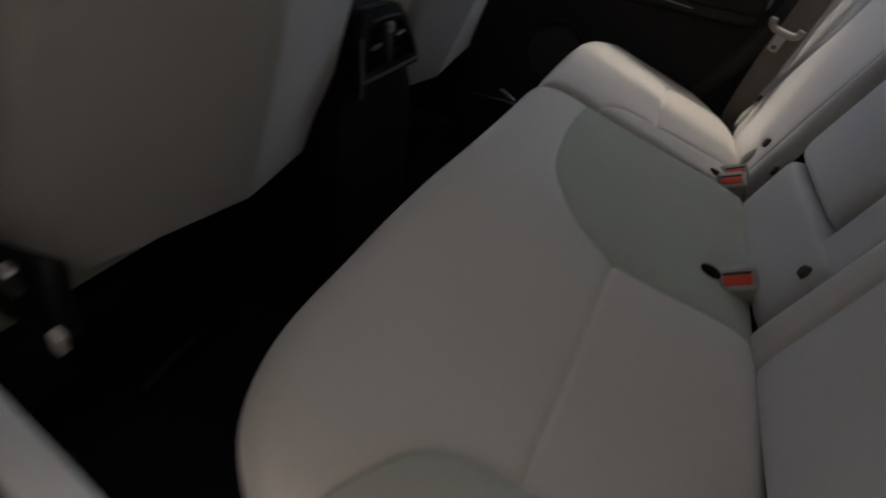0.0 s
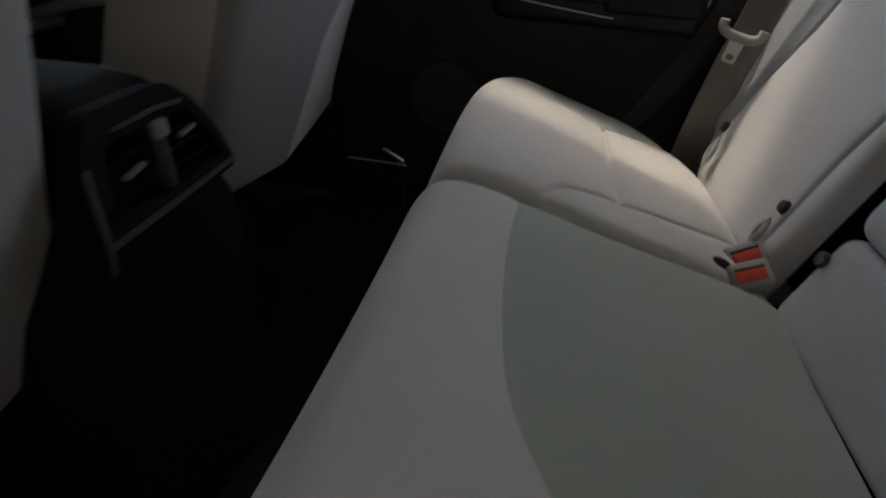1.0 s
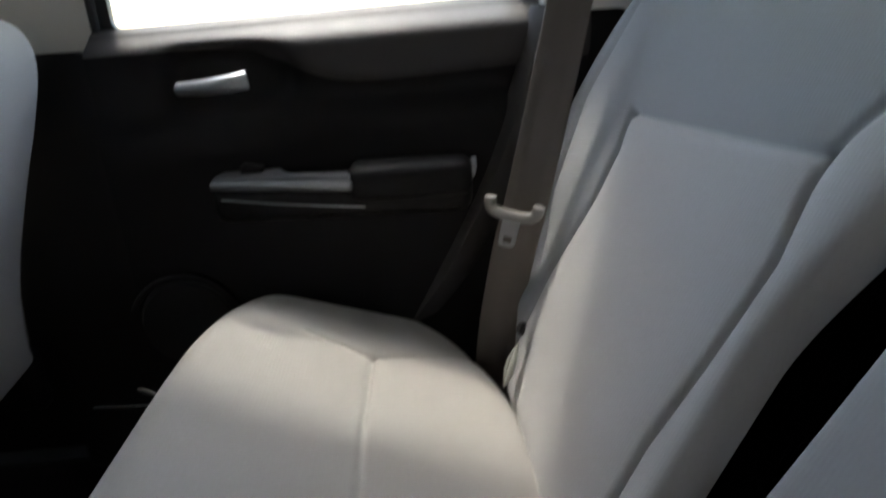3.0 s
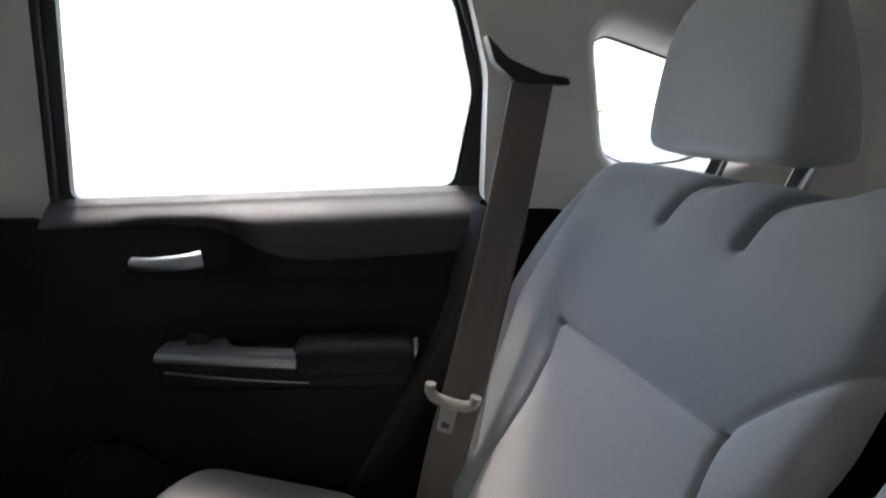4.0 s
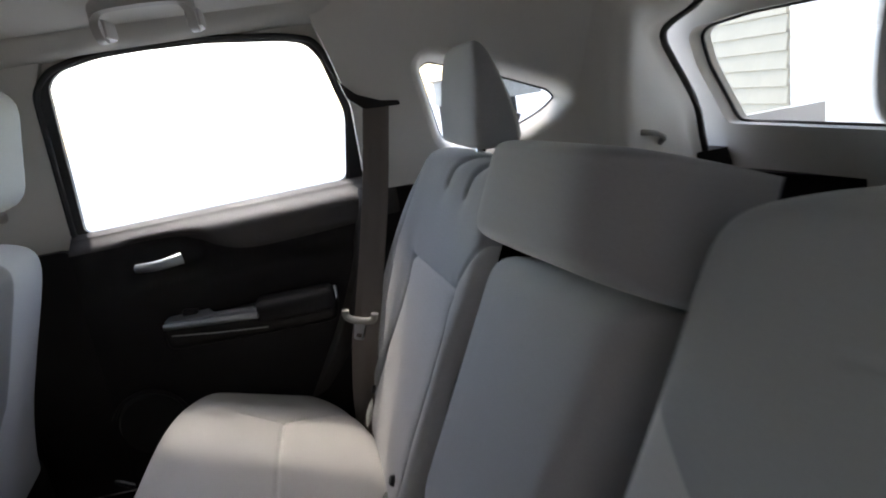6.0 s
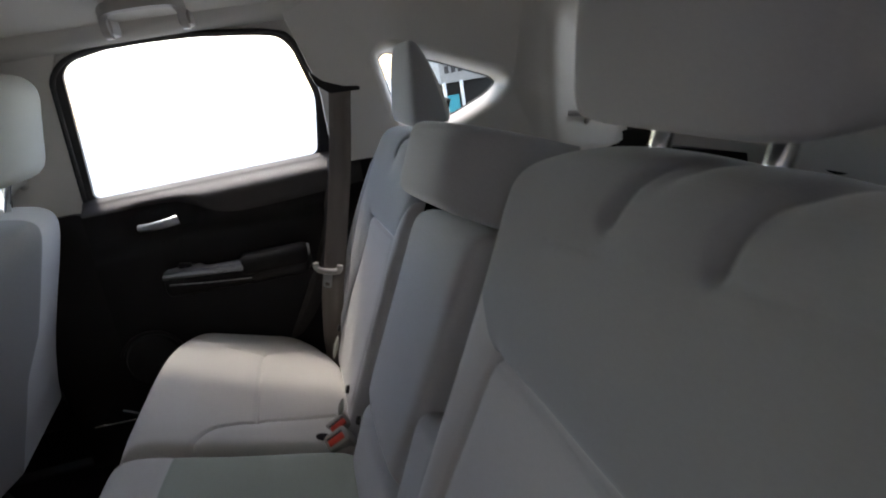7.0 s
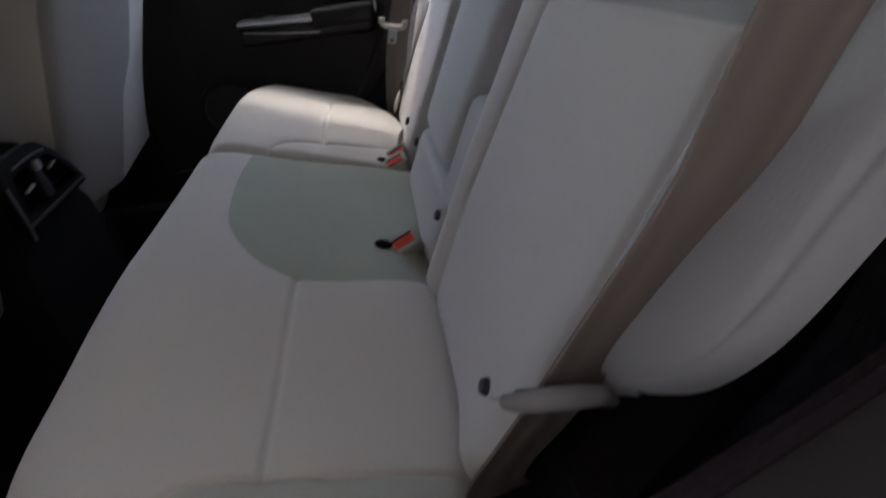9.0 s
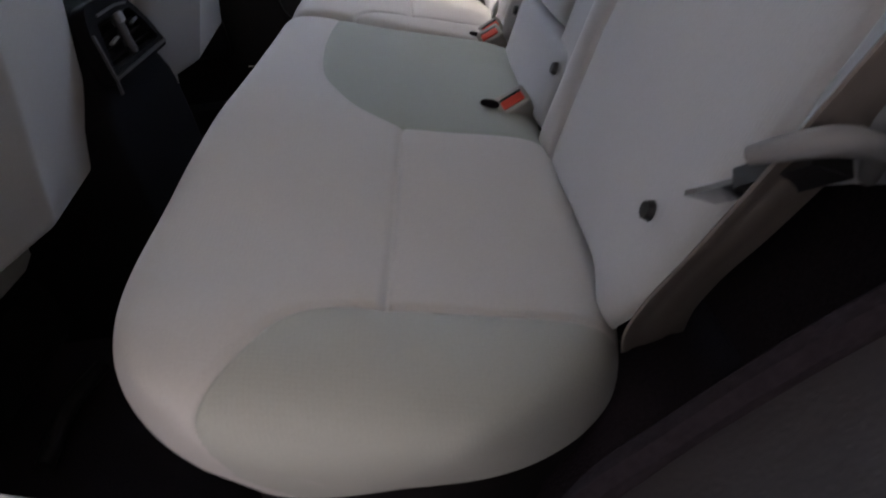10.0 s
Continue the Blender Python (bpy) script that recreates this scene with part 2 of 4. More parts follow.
REAR_WINDOW = rounded([(-0.467, 1.127), (0.014, 1.138), (0.034, 1.262), (0.006, 1.366), (-0.014, 1.392), (-0.05, 1.401), (-0.18, 1.415), (-0.28, 1.417), (-0.35, 1.415), (-0.414, 1.403), (-0.437, 1.384)], 0.016, 4)
REAR_FRAME = rounded([(-0.488, 1.113), (0.063, 1.118), (0.079, 1.205), (0.046, 1.295), (0.012, 1.384), (-0.002, 1.400), (-0.05, 1.412), (-0.18, 1.425), (-0.28, 1.427), (-0.36, 1.424), (-0.428, 1.409), (-0.462, 1.376)], 0.02, 4)
QUARTER_WINDOW = rounded([(0.178, 1.322), (0.198, 1.334), (0.30, 1.300), (0.42, 1.248), (0.434, 1.228), (0.404, 1.203), (0.318, 1.167), (0.25, 1.160), (0.207, 1.178)], 0.022, 5)


def door_y(z):
    """The side's place at height z: upright below the sill, leaning in above it."""
    return SIDE - 0.18 * max(0.0, z - 1.15)


def wall(name, outline, holes, y, thick, mat, label, parent=None):
    bm = bmesh.new()
    plate(bm, outline, holes, lambda u, v, w: (u, y + w, v), thick)
    return part(name, bm, mat, parent, label)


# floor and ground
bm = bmesh.new()
box(bm, (120, 120, 0.1), pose(0, 0, -0.05))
ground = tagged(part("ground", bm, ROAD), "pale concrete parking ground outside the car", "ground", kind="structure")

bm = bmesh.new()
n = 40
xs = np.linspace(-1.7, 1.15, 60)
ys = np.linspace(-0.80, 0.80, n)
vs, top = [], []
for x in xs:
    for y in ys:
        tunnel = 0.06 * math.exp(-(y / 0.13) ** 4) if x < -0.1 else 0.0
        z = 0.42 + tunnel + (0.24 / (1 + math.exp(-(x + 0.12) * 60)) if x > -0.5 else 0)
        z += 0.11 / (1 + math.exp(-(abs(y) - 0.66) * 80))
        vs.append((x, y, z))
floor = mesh_object("floor", vs, grid_faces(len(xs), n), CARPET)
tagged(floor, "black carpeted car floor with a raised centre tunnel", "floor", kind="structure")

# headliner
xs = np.linspace(-1.5, 1.0, 40)
ys = np.linspace(-1, 1, 41)
vs = []
for x in xs:
    for b in ys:
        y = b * 0.70
        z = 1.422 + 0.085 * (1 - abs(b) ** 3.2) ** 0.75 - 0.10 * max(0, (x - 0.1)) ** 2 - 0.08 * max(0, -x - 0.8) ** 2
        vs.append((x, y, z))
me_n = len(vs)
fs = grid_faces(len(xs), len(ys))
ceiling = mesh_object("ceiling", vs + [(x, y, z + 0.05) for x, y, z in vs], fs + [[i + me_n for i in f] for f in fs], LINER)
tagged(ceiling, "light grey cloth headliner of the car roof", "headliner", kind="structure")


def near_rear_quarter():
    """The shell behind the open door: trim, body and sill, set back from the door opening."""
    bm = bmesh.new()
    plate(bm, rounded([(0.20, 1.08), (0.95, 1.08), (0.92, 1.47), (0.14, 1.52), (0.17, 1.30)], 0.03, 4), [rounded([(0.42, 1.20), (0.66, 1.20), (0.62, 1.33), (0.42, 1.37)], 0.03, 4)], lambda u, v, w: (u, -0.765 + 0.1 * (v - 1.12) - w, v), 0.04)
    tagged(part("wall_quarter_near", bm, TRIM), "pale grey rear quarter trim", "quarter trim", kind="structure")
    arch = rounded([(-0.30, 0.44), (1.0, 0.44), (1.0, 1.12), (0.20, 1.12), (0.160, 1.075), (0.122, 1.02), (0.088, 0.985), (0.05, 0.957), (0.01, 0.930), (-0.035, 0.903), (-0.085, 0.862), (-0.12, 0.825), (-0.15, 0.74), (-0.20, 0.62)], 0.03, 5)
    bm = bmesh.new()
    plate(bm, arch, [], lambda u, v, w: (u, -0.700 - w - 0.04 * max(0.0, 0.86 - v), v), 0.05)
    arch_trim = tagged(part("wall_cargo_near", bm, ARCH), "dark rounded wheel arch trim behind the door opening", "side trim", kind="structure")
    bm = bmesh.new()
    tube(bm, smooth_path([(0.197, -0.700, 1.117), (0.160, -0.700, 1.075), (0.122, -0.700, 1.02), (0.088, -0.700, 0.985), (0.05, -0.700, 0.957), (0.01, -0.700, 0.930), (-0.035, -0.700, 0.903), (-0.085, -0.700, 0.862), (-0.12, -0.701, 0.825), (-0.15, -0.705, 0.74), (-0.20, -0.710, 0.62)], 5), 0.007, 8)
    part("door_seal", bm, CARPET, arch_trim, "black flocked door seal")
    bm = bmesh.new()
    box(bm, (1.3, 0.12, 0.12), pose(0.15, -0.69, 0.49), 0.02)
    sill = tagged(part("sill_near", bm, BLACK), "black door sill with a white painted edge", "door sill", kind="structure")
    bm = bmesh.new()
    box(bm, (0.28, 0.034, 0.03), pose(-0.506, -0.595, 0.729, 0, 0, -15), 0.008)
    part("painted_sill", bm, PAINT, sill, "glossy white painted sill edge")
    bm = bmesh.new()
    box(bm, (0.014, 0.010, 0.050), pose(-0.622, -0.497, 0.762, 20, 30, 0), 0.003)
    part("latch_plate", bm, STEEL, sill, "bright steel latch plate")
    bm = bmesh.new()
    box(bm, (0.013, 0.010, 0.045), pose(-0.585, -0.497, 0.716, 20, 30, 0), 0.003)
    part("latch_plate", bm, BEIGE, sill, "pale plastic latch cover")
    bm = bmesh.new()
    plate(bm, [(-1.7, 0.25), (-0.60, 0.25), (-0.60, 1.10), (-1.7, 1.10)], [], lambda u, v, w: (u, -0.83 - w, v), 0.03)
    plate(bm, [(0.12, 0.25), (1.2, 0.25), (1.2, 1.12), (0.12, 1.12)], [], lambda u, v, w: (u, -0.86 - w, v), 0.03)
    tagged(part("body_side_near", bm, PAINT), "white painted outer body side", "car body", kind="structure")


def side_of_car(s, open_door):
    """The shell of one side: s is 1 for the far side, -1 for the entry side."""
    word = "far" if s > 0 else "near"
    y = s * SIDE
    t = 0.05 * s
    # pale upper B-pillar and black lower B-pillar
    bm = bmesh.new()
    prof = [(-0.64, 1.085), (-0.489, 1.100), (-0.481, 1.18), (-0.458, 1.375), (-0.43, 1.43), (-0.43, 1.52), (-0.56, 1.52)]
    plate(bm, rounded(prof, 0.015, 3), [], lambda u, v, w: (u, s * door_y(v) - 0.012 * s + w, v), 0.06 * s)
    tagged(part("wall_pillar_" + word, bm, TRIM), "pale grey plastic centre pillar trim", "pillar", kind="structure")
    bm = bmesh.new()
    plate(bm, rounded([(-0.64, 0.44), (-0.515, 0.44), (-0.489, 0.70), (-0.489, 1.106), (-0.64, 1.106)], 0.02, 3), [], lambda u, v, w: (u, y - 0.030 * s + w, v), 0.08 * s)
    tagged(part("wall_pillar_lower_" + word, bm, BLACK), "black plastic lower centre pillar trim", "pillar", kind="structure")
    # front door with its window
    win = rounded([(-1.28, 1.11), (-0.625, 1.10), (-0.595, 1.385), (-0.91, 1.405), (-1.06, 1.34)], 0.03, 4)
    bm = bmesh.new()
    plate(bm, [(-1.55, 0.44), (-0.625, 0.44), (-0.612, 1.10), (-0.575, 1.45), (-0.96, 1.47), (-1.55, 1.18)], [win], lambda u, v, w: (u, y + 0.005 * s + w, v), 0.05 * s)
    front = tagged(part("wall_front_" + word, bm, BLACK), "black front door panel", "door panel", kind="structure")
    if s > 0:
        bm = bmesh.new()
        tube(bm, smooth_path([(-1.40, 0.690, 0.74), (-1.296, 0.688, 0.790), (-1.19, 0.686, 0.832), (-1.084, 0.688, 0.860), (-0.95, 0.692, 0.875)], 5), 0.011, 10)
        part("trim_strip", bm, SILVER, front, "bright silver trim strip")
    bm = bmesh.new()
    plate(bm, grow(win, 0.01), [], lambda u, v, w: (u, y + 0.03 * s + w, v), 0.004 * s)
    g = part("window_front_" + word, bm, GLASS)
    g.visible_shadow = False
    tagged(g, "clear front door glass", "window", kind="structure")
    if s < 0:
        return near_rear_quarter()
    # rear quarter trim with its small window
    bm = bmesh.new()
    q = QUARTER_WINDOW
    yq = s * 0.645
    outline = rounded([(0.045, 1.115), (0.15, 1.115), (0.19, 1.05), (0.50, 1.05), (0.50, 1.51), (-0.02, 1.51), (0.045, 1.28)], 0.02, 4)

    def panel(u, v, w):
        lean = 0.18 * max(0.0, v - 1.2) + 0.22 * min(0.35, max(0.0, u - 0.18))
        front = 0.05 * max(0.0, (0.09 - u) / 0.12)
        return (u, s * (0.645 - lean + front) + w, v)

    plate(bm, outline, [grow(q, 0.022)], panel, 0.03 * s)
    trim = tagged(part("wall_quarter_" + word, bm, TRIM), "pale grey rear quarter trim round a small window", "quarter trim", kind="structure")
    bm = bmesh.new()
    steps = [(0.022, 0.0), (0.016, 0.002), (0.008, 0.012), (0.001, 0.035), (-0.004, 0.06)]
    for (d0, w0), (d1, w1) in zip(steps, steps[1:]):
        frame_ring(bm, [panel(p[0], p[1], w0 * s) for p in grow(q, d0)], [panel(p[0], p[1], w1 * s) for p in grow(q, d1)])
    bmesh.ops.remove_doubles(bm, verts=bm.verts, dist=0.0001)
    part("window_reveal", bm, TRIM, trim)
    bm = bmesh.new()
    tube(bm, [panel(p[0], p[1], 0.058 * s) for p in grow(q, -0.002)], 0.004, 6, closed=True)
    part("window_seal", bm, RUBBER, trim, "thin black rubber window seal")
    bm = bmesh.new()
    plate(bm, grow(q, 0.004), [], lambda u, v, w: panel(u, v, 0.06 * s + w), 0.004 * s)
    g = part("window_pane", bm, GLASS, trim)
    g.visible_shadow = False
    # rear pillar: a hollow, then a ridge that ends at the tailgate seal
    line = curve([(1.04, 0.678), (1.102, 0.667), (1.155, 0.655), (1.205, 0.665), (1.26, 0.685), (1.297, 0.695), (1.324, 0.677), (1.341, 0.625), (1.36, 0.55), (1.43, 0.42), (1.52, 0.36)])
    zs, cols = np.linspace(1.04, 1.50, 47), 24
    pts = []
    for v in zs:
        ys, xs = float(line(v)), 0.75 - 0.3 * (v - 1.14)
        ya = abs(panel(0.49, v, 0.0)[1])
        knots = [(0.486, ya + 0.002), (0.52, ya - 0.006), (0.555, ya - 0.006), (xs - 0.080, 0.55 * ya + 0.45 * ys + 0.004), (xs - 0.035, ys - 0.012), (xs, ys + 0.004), (xs + 0.02, ys + 0.03)]
        f = smooth_path([(p[0], p[1], 0) for p in knots], 4)[:cols]
        pts += [(p[0], s * p[1], v) for p in f]
    pillar = mesh_object("wall_pillar_rear_" + word, pts, grid_faces(len(zs), cols), TRIM)
    tagged(pillar, "pale grey rear pillar trim beside the tailgate", "pillar", kind="structure")
    bm = bmesh.new()
    tube(bm, [(0.752 - 0.3 * (v - 1.14), s * (float(line(v)) + 0.006), v) for v in np.linspace(1.04, 1.43, 42)], 0.010, 8)
    part("tailgate_seal", bm, RUBBER, pillar, "thick black tailgate seal")
    # black lower cargo trim and wheel arch
    edge = smooth_path([(0.03, 0, 1.124), (0.006, 0, 1.04), (-0.034, 0, 0.935), (-0.092, 0, 0.825), (-0.15, 0, 0.745), (-0.22, 0, 0.66), (-0.26, 0, 0.60)], 5)
    bm = bmesh.new()
    plate(bm, [(p[0] + 0.012, p[2]) for p in edge] + [(-0.20, 0.44), (1.05, 0.44), (1.03, 1.062), (0.19, 1.062), (0.15, 1.124)], [], lambda u, v, w: (u, s * 0.668 + w, v), 0.06 * s)
    cargo = tagged(part("wall_cargo_" + word, bm, SOFTBLACK), "black lower cargo side trim", "side trim", kind="structure")
    bm = bmesh.new()
    ribs = [(0.0, 0.022), (0.004, 0.008), (0.014, 0.0), (0.034, 0.002), (0.050, 0.012), (0.056, 0.030)]
    rows = []
    for i, p in enumerate(edge):
        t = (edge[min(i + 1, len(edge) - 1)] - edge[max(i - 1, 0)]).normalized()
        n = Vector((-t[2], 0, t[0]))
        n = n if n[0] > 0 else -n
        rows.append([bm.verts.new((p[0] + n[0] * u, s * (0.640 + w), p[2] + n[2] * u)) for u, w in ribs])
    for p, q in zip(rows, rows[1:]):
        for k in range(len(ribs) - 1):
            bm.faces.new((p[k], p[k + 1], q[k + 1], q[k]))
    part("arch_lip", bm, SOFTGREY, cargo, "dark grey moulded wheel arch lip")
    # door sill and outer body under the windows
    bm = bmesh.new()
    box(bm, (2.6, 0.10, 0.12), pose(-0.4, s * 0.745, 0.47), 0.02)
    sill = tagged(part("sill_" + word, bm, BLACK), "black door sill with a chrome strip added for a glint", "door sill", kind="structure")
    # chrome bars put in to give the sill its bright glint
    bm = bmesh.new()
    box(bm, (0.050, 0.010, 0.012), pose(-0.525, s * 0.690, 0.632, 0, 24, -14), 0.004, 3)
    box(bm, (0.12, 0.010, 0.008), pose(-0.555, s * 0.688, 0.616, 0, 0, -6), 0.003, 3)
    part("glint_strip", bm, CHROME, sill, "chrome strip set in for the bright glint on the sill")
    # roof rail
    bm = bmesh.new()
    path = [(-1.5, y, 1.26), (-1.1, y, 1.42), (-0.8, y, 1.445), (-0.2, y, 1.462), (0.3, y, 1.455), (0.9, y * 0.97, 1.41)]
    tube(bm, smooth_path([(p[0], p[1] - 0.055 * s, p[2]) for p in path], 5), 0.040, 12)
    tagged(part("roof_rail_" + word, bm, LINER), "pale cloth-covered roof rail", "roof rail", kind="structure")
    # outer skin, which shuts the light out
    bm = bmesh.new()
    if open_door:
        plate(bm, [(-1.7, 0.25), (-0.60, 0.25), (-0.60, 1.10), (-1.7, 1.10)], [], lambda u, v, w: (u, s * 0.80 + w, v), 0.03 * s)
        plate(bm, [(0.12, 0.25), (1.2, 0.25), (1.2, 1.12), (0.12, 1.12)], [], lambda u, v, w: (u, s * 0.80 + w, v), 0.03 * s)
    else:
        plate(bm, [(-1.7, 0.25), (1.2, 0.25), (1.2, 1.10), (-1.7, 1.10)], [], lambda u, v, w: (u, s * 0.80 + w, v), 0.03 * s)
    tagged(part("body_side_" + word, bm, PAINT), "white painted outer body side", "car body", kind="structure")


side_of_car(1, False)
side_of_car(-1, True)

# unseen wall added beside the open door to block sky and bounce light
bm = bmesh.new()
box(bm, (24, 0.3, 14.0), pose(1.0, -2.75, 7.0))
tagged(part("wall_unseen_near", bm, SIDING), "unseen grey wall added to block and bounce light at the open door", "building wall", kind="structure")
# unseen dark wall added to limit the light coming through the windscreen
bm = bmesh.new()
box(bm, (0.3, 6.2, 3.4), pose(-3.6, -0.9, 1.7))
tagged(part("wall_unseen_ahead", bm, DARKWALL), "unseen dark wall added to cut light through the windscreen", "wall", kind="structure")

# outer roof, nose and tail
bm = bmesh.new()
# stretched outwards on the near side to shade the seat's outer edge
box(bm, (2.9, 1.52, 0.04), pose(-0.25, -0.06, 1.64), 0.015)
tagged(part("roof", bm, PAINT), "white painted car roof", "car roof", kind="structure")
for s in (1, -1):
    bm = bmesh.new()
    # near edge set wider to keep overhead sky off the seat
    plate(bm, [(-1.5, 1.46), (-1.0, 1.50), (1.0, 1.46), (1.15, 1.46), (1.15, 1.65), (-1.5, 1.65)], [], lambda u, v, w: (u, s * (0.69 if s > 0 else 0.80) + w, v), 0.02 * s)
    tagged(part("roof_side", bm, PAINT), "white painted roof edge", "car roof", kind="structure")
bm = bmesh.new()
box(bm, (0.08, 1.62, 0.86), pose(-1.62, 0, 0.68), 0.02)
box(bm, (0.45, 1.42, 0.54), pose(-1.42, 0, 0.90), 0.06, 3)
dash = tagged(part("dashboard", bm, SOFTBLACK), "soft black dashboard across the car", "dashboard", kind="structure")
bm = bmesh.new()
box(bm, (0.03, 0.62, 0.022), pose(-1.19, 0.42, 0.812), 0.008, 3)
part("dash_strip", bm, SILVER, dash, "bright silver dashboard strip")
bm = bmesh.new()
box(bm, (0.07, 1.36, 0.14), pose(-1.12, 0, 1.49, 0, 25, 0), 0.03, 3)
tagged(part("windshield_header", bm, LINER), "pale header trim above the windscreen", "header trim", kind="structure")

# tailgate
TAIL_X = 0.79
tw = rounded([(-0.648, 1.114), (0.648, 1.114), (0.684, 1.24), (0.682, 1.300), (0.655, 1.316), (0.54, 1.326), (-0.54, 1.326), (-0.655, 1.316), (-0.682, 1.300), (-0.684, 1.24)], 0.018, 4)


def tail(u, v, w):
    return (TAIL_X - 0.30 * (v - 1.14) + 0.05 * (1 - (u / 0.75) ** 2) + w, u, v)


bm = bmesh.new()
plate(bm, rounded([(-0.76, 0.44), (0.76, 0.44), (0.78, 1.1), (0.76, 1.50), (-0.76, 1.50), (-0.78, 1.1)], 0.04, 4), [tw], tail, 0.05)
tailgate = tagged(part("tailgate", bm, TRIM), "pale grey tailgate trim round the rear window", "tailgate", kind="structure")
bm = bmesh.new()
tube(bm, [tail(p[0], p[1], 0.03) for p in grow(tw, -0.001)], 0.004, 6, closed=True)
part("window_seal", bm, RUBBER, tailgate, "black rubber seal of the rear window")
bm = bmesh.new()
plate(bm, rounded([(-0.70, 0.50), (0.70, 0.50), (0.70, 1.015), (0.3, 1.028), (-0.3, 1.028), (-0.70, 1.015)], 0.03, 4), [], lambda u, v, w: tail(u, v, -0.006 - w), 0.02)
part("lower_panel", bm, BLACK, tailgate, "black lower tailgate panel")
bm = bmesh.new()
plate(bm, grow(tw, 0.005), [], lambda u, v, w: tail(u, v, 0.03 + w), 0.004)
g = part("window_pane", bm, GLASS, tailgate)
g.visible_shadow = False


# ---- the far rear door ----
def rear_door():
    door = thing("rear_door", "closed black rear car door with a tall window", "car door", (-0.2, 0.72, 0.48))
    off = -Vector(door.location)

    def put(name, bm, mat, parent=None, label="", smooth=True):
        bmesh.ops.translate(bm, vec=off, verts=bm.verts)
        return part(name, bm, mat, parent or door, label, smooth)

    # inner panel, bulging towards the cabin, with a belt line groove
    belt = curve([(-0.60, 1.098), (-0.34, 1.098), (-0.27, 1.082), (-0.20, 1.056), (-0.10, 1.054), (0.12, 1.066)])
    xs = np.linspace(-0.487, 0.10, 110)
    vs = []
    for x in xs:
        swoop = float(belt(x))
        sill = 1.121 + 0.022 * (x + 0.47)
        zs = np.concatenate([np.linspace(0.50, swoop, 80), np.linspace(swoop, 1.165, 50)[1:]])
        for z in zs:
            zz = min(z, sill)
            y = 0.668 + 0.042 * float(smoothstep((zz - sill + 0.040) / 0.044)) ** 2
            y += 0.014 / (1 + math.exp(-(swoop - zz) * 180)) - 0.014
            low = 1.012 + 0.016 * math.sin((x + 0.5) * 5)
            y -= 0.018 / (1 + math.exp(-(low - zz) * 160))
            recess = ((x + 0.330) / 0.072) ** 4 + ((zz - 1.068) / 0.034) ** 4
            y += 0.024 / (1 + recess ** 3)
            y -= 0.022 * math.exp(-((zz - 0.62) / 0.13) ** 2) * (1 - 0.4 * max(0, x + 0.2))
            y += 0.05 * max(0, (0.60 - zz) / 0.1) ** 2
            if z > sill:
                y += 0.014 * min(1, (z - sill) / 0.014)
                zz = sill + min(z - sill, 0.014) * 0.5
            vs.append(Vector((x, y, zz)) + off)
    # faces above the belt line get a greyer colour for the window's sheen
    upper, lower = [], []
    for f in grid_faces(len(xs), len(zs)):
        (upper if f[0] % len(zs) >= 79 else lower).append(f)
    mesh_object("door_panel", vs, lower, SOFTBLACK, door, "soft black moulded door panel")
    mesh_object("upper_panel_lit", vs, upper, SOFTGREY, door, "upper door panel coloured greyer for the window light on it")
    # window frame, seal, glass
    win = REAR_WINDOW
    bm = bmesh.new()
    plate(bm, REAR_FRAME, [win], lambda u, v, w: (u, door_y(v) - 0.008 + w, v), 0.012)
    put("window_frame", bm, RUBBER, label="black window frame")
    bm = bmesh.new()
    tube(bm, [(p[0], door_y(p[1]) - 0.011, p[1]) for p in grow(REAR_FRAME, -0.003)], 0.0055, 8, closed=True)
    put("window_seal", bm, RUBBER)
    bm = bmesh.new()
    plate(bm, rounded([(0.018, 1.130), (0.060, 1.125), (0.073, 1.205), (0.048, 1.275), (0.038, 1.262)], 0.006, 3), [], lambda u, v, w: (u, door_y(v) - 0.012 + w, v), 0.02)
    put("window_divider", bm, BLACK, label="black fixed corner panel behind the glass")
    bm = bmesh.new()
    plate(bm, grow(win, 0.004), [], lambda u, v, w: (u, door_y(v) - 0.002 + w, v), 0.004)
    g = put("window_pane", bm, GLASS)
    g.visible_shadow = False
    bm = bmesh.new()
    plate(bm, [(-0.515, 1.08), (0.10, 1.10), (0.10, 1.52), (-0.515, 1.52)], [grow(REAR_FRAME, -0.002)], lambda u, v, w: (u, door_y(v) + 0.002 + w, v), 0.012)
    put("door_frame", bm, TRIM, label="pale upper door frame")
    # latch handle: a silver lever in a black bowl
    bm = bmesh.new()
    tube(bm, smooth_path([(-0.378, 0.640, 1.060), (-0.35, 0.628, 1.061), (-0.318, 0.622, 1.064), (-0.298, 0.628, 1.066)], 5), lambda t: 0.0075 + 0.003 * t, 10)
    h = put("door_handle", bm, SILVER, label="silver inner latch handle")
    # armrest: pull, switch panel, silver edge
    bm = bmesh.new()
    vs = box(bm, (0.31, 0.085, 0.050), pose(-0.205, 0.642, 0.926, 0, 0, -6), 0.018, 3)
    put("armrest", bm, BLACK, label="black moulded armrest")
    bm = bmesh.new()
    plate(bm, rounded([(-0.356, 0.618), (-0.192, 0.586), (-0.192, 0.602), (-0.268, 0.620), (-0.285, 0.655), (-0.348, 0.662)], 0.007, 3), [], lambda u, v, w: (u, v, 0.951 + w), 0.008)
    sp = put("switch_panel", bm, SILVER, label="silver window switch panel")
    bm = bmesh.new()
    tube(bm, smooth_path([(-0.356, 0.617, 0.951), (-0.28, 0.601, 0.949), (-0.192, 0.583, 0.947)], 6), 0.0058, 8)
    put("armrest_edge", bm, SILVER, label="bright silver armrest edge")
    bm = bmesh.new()
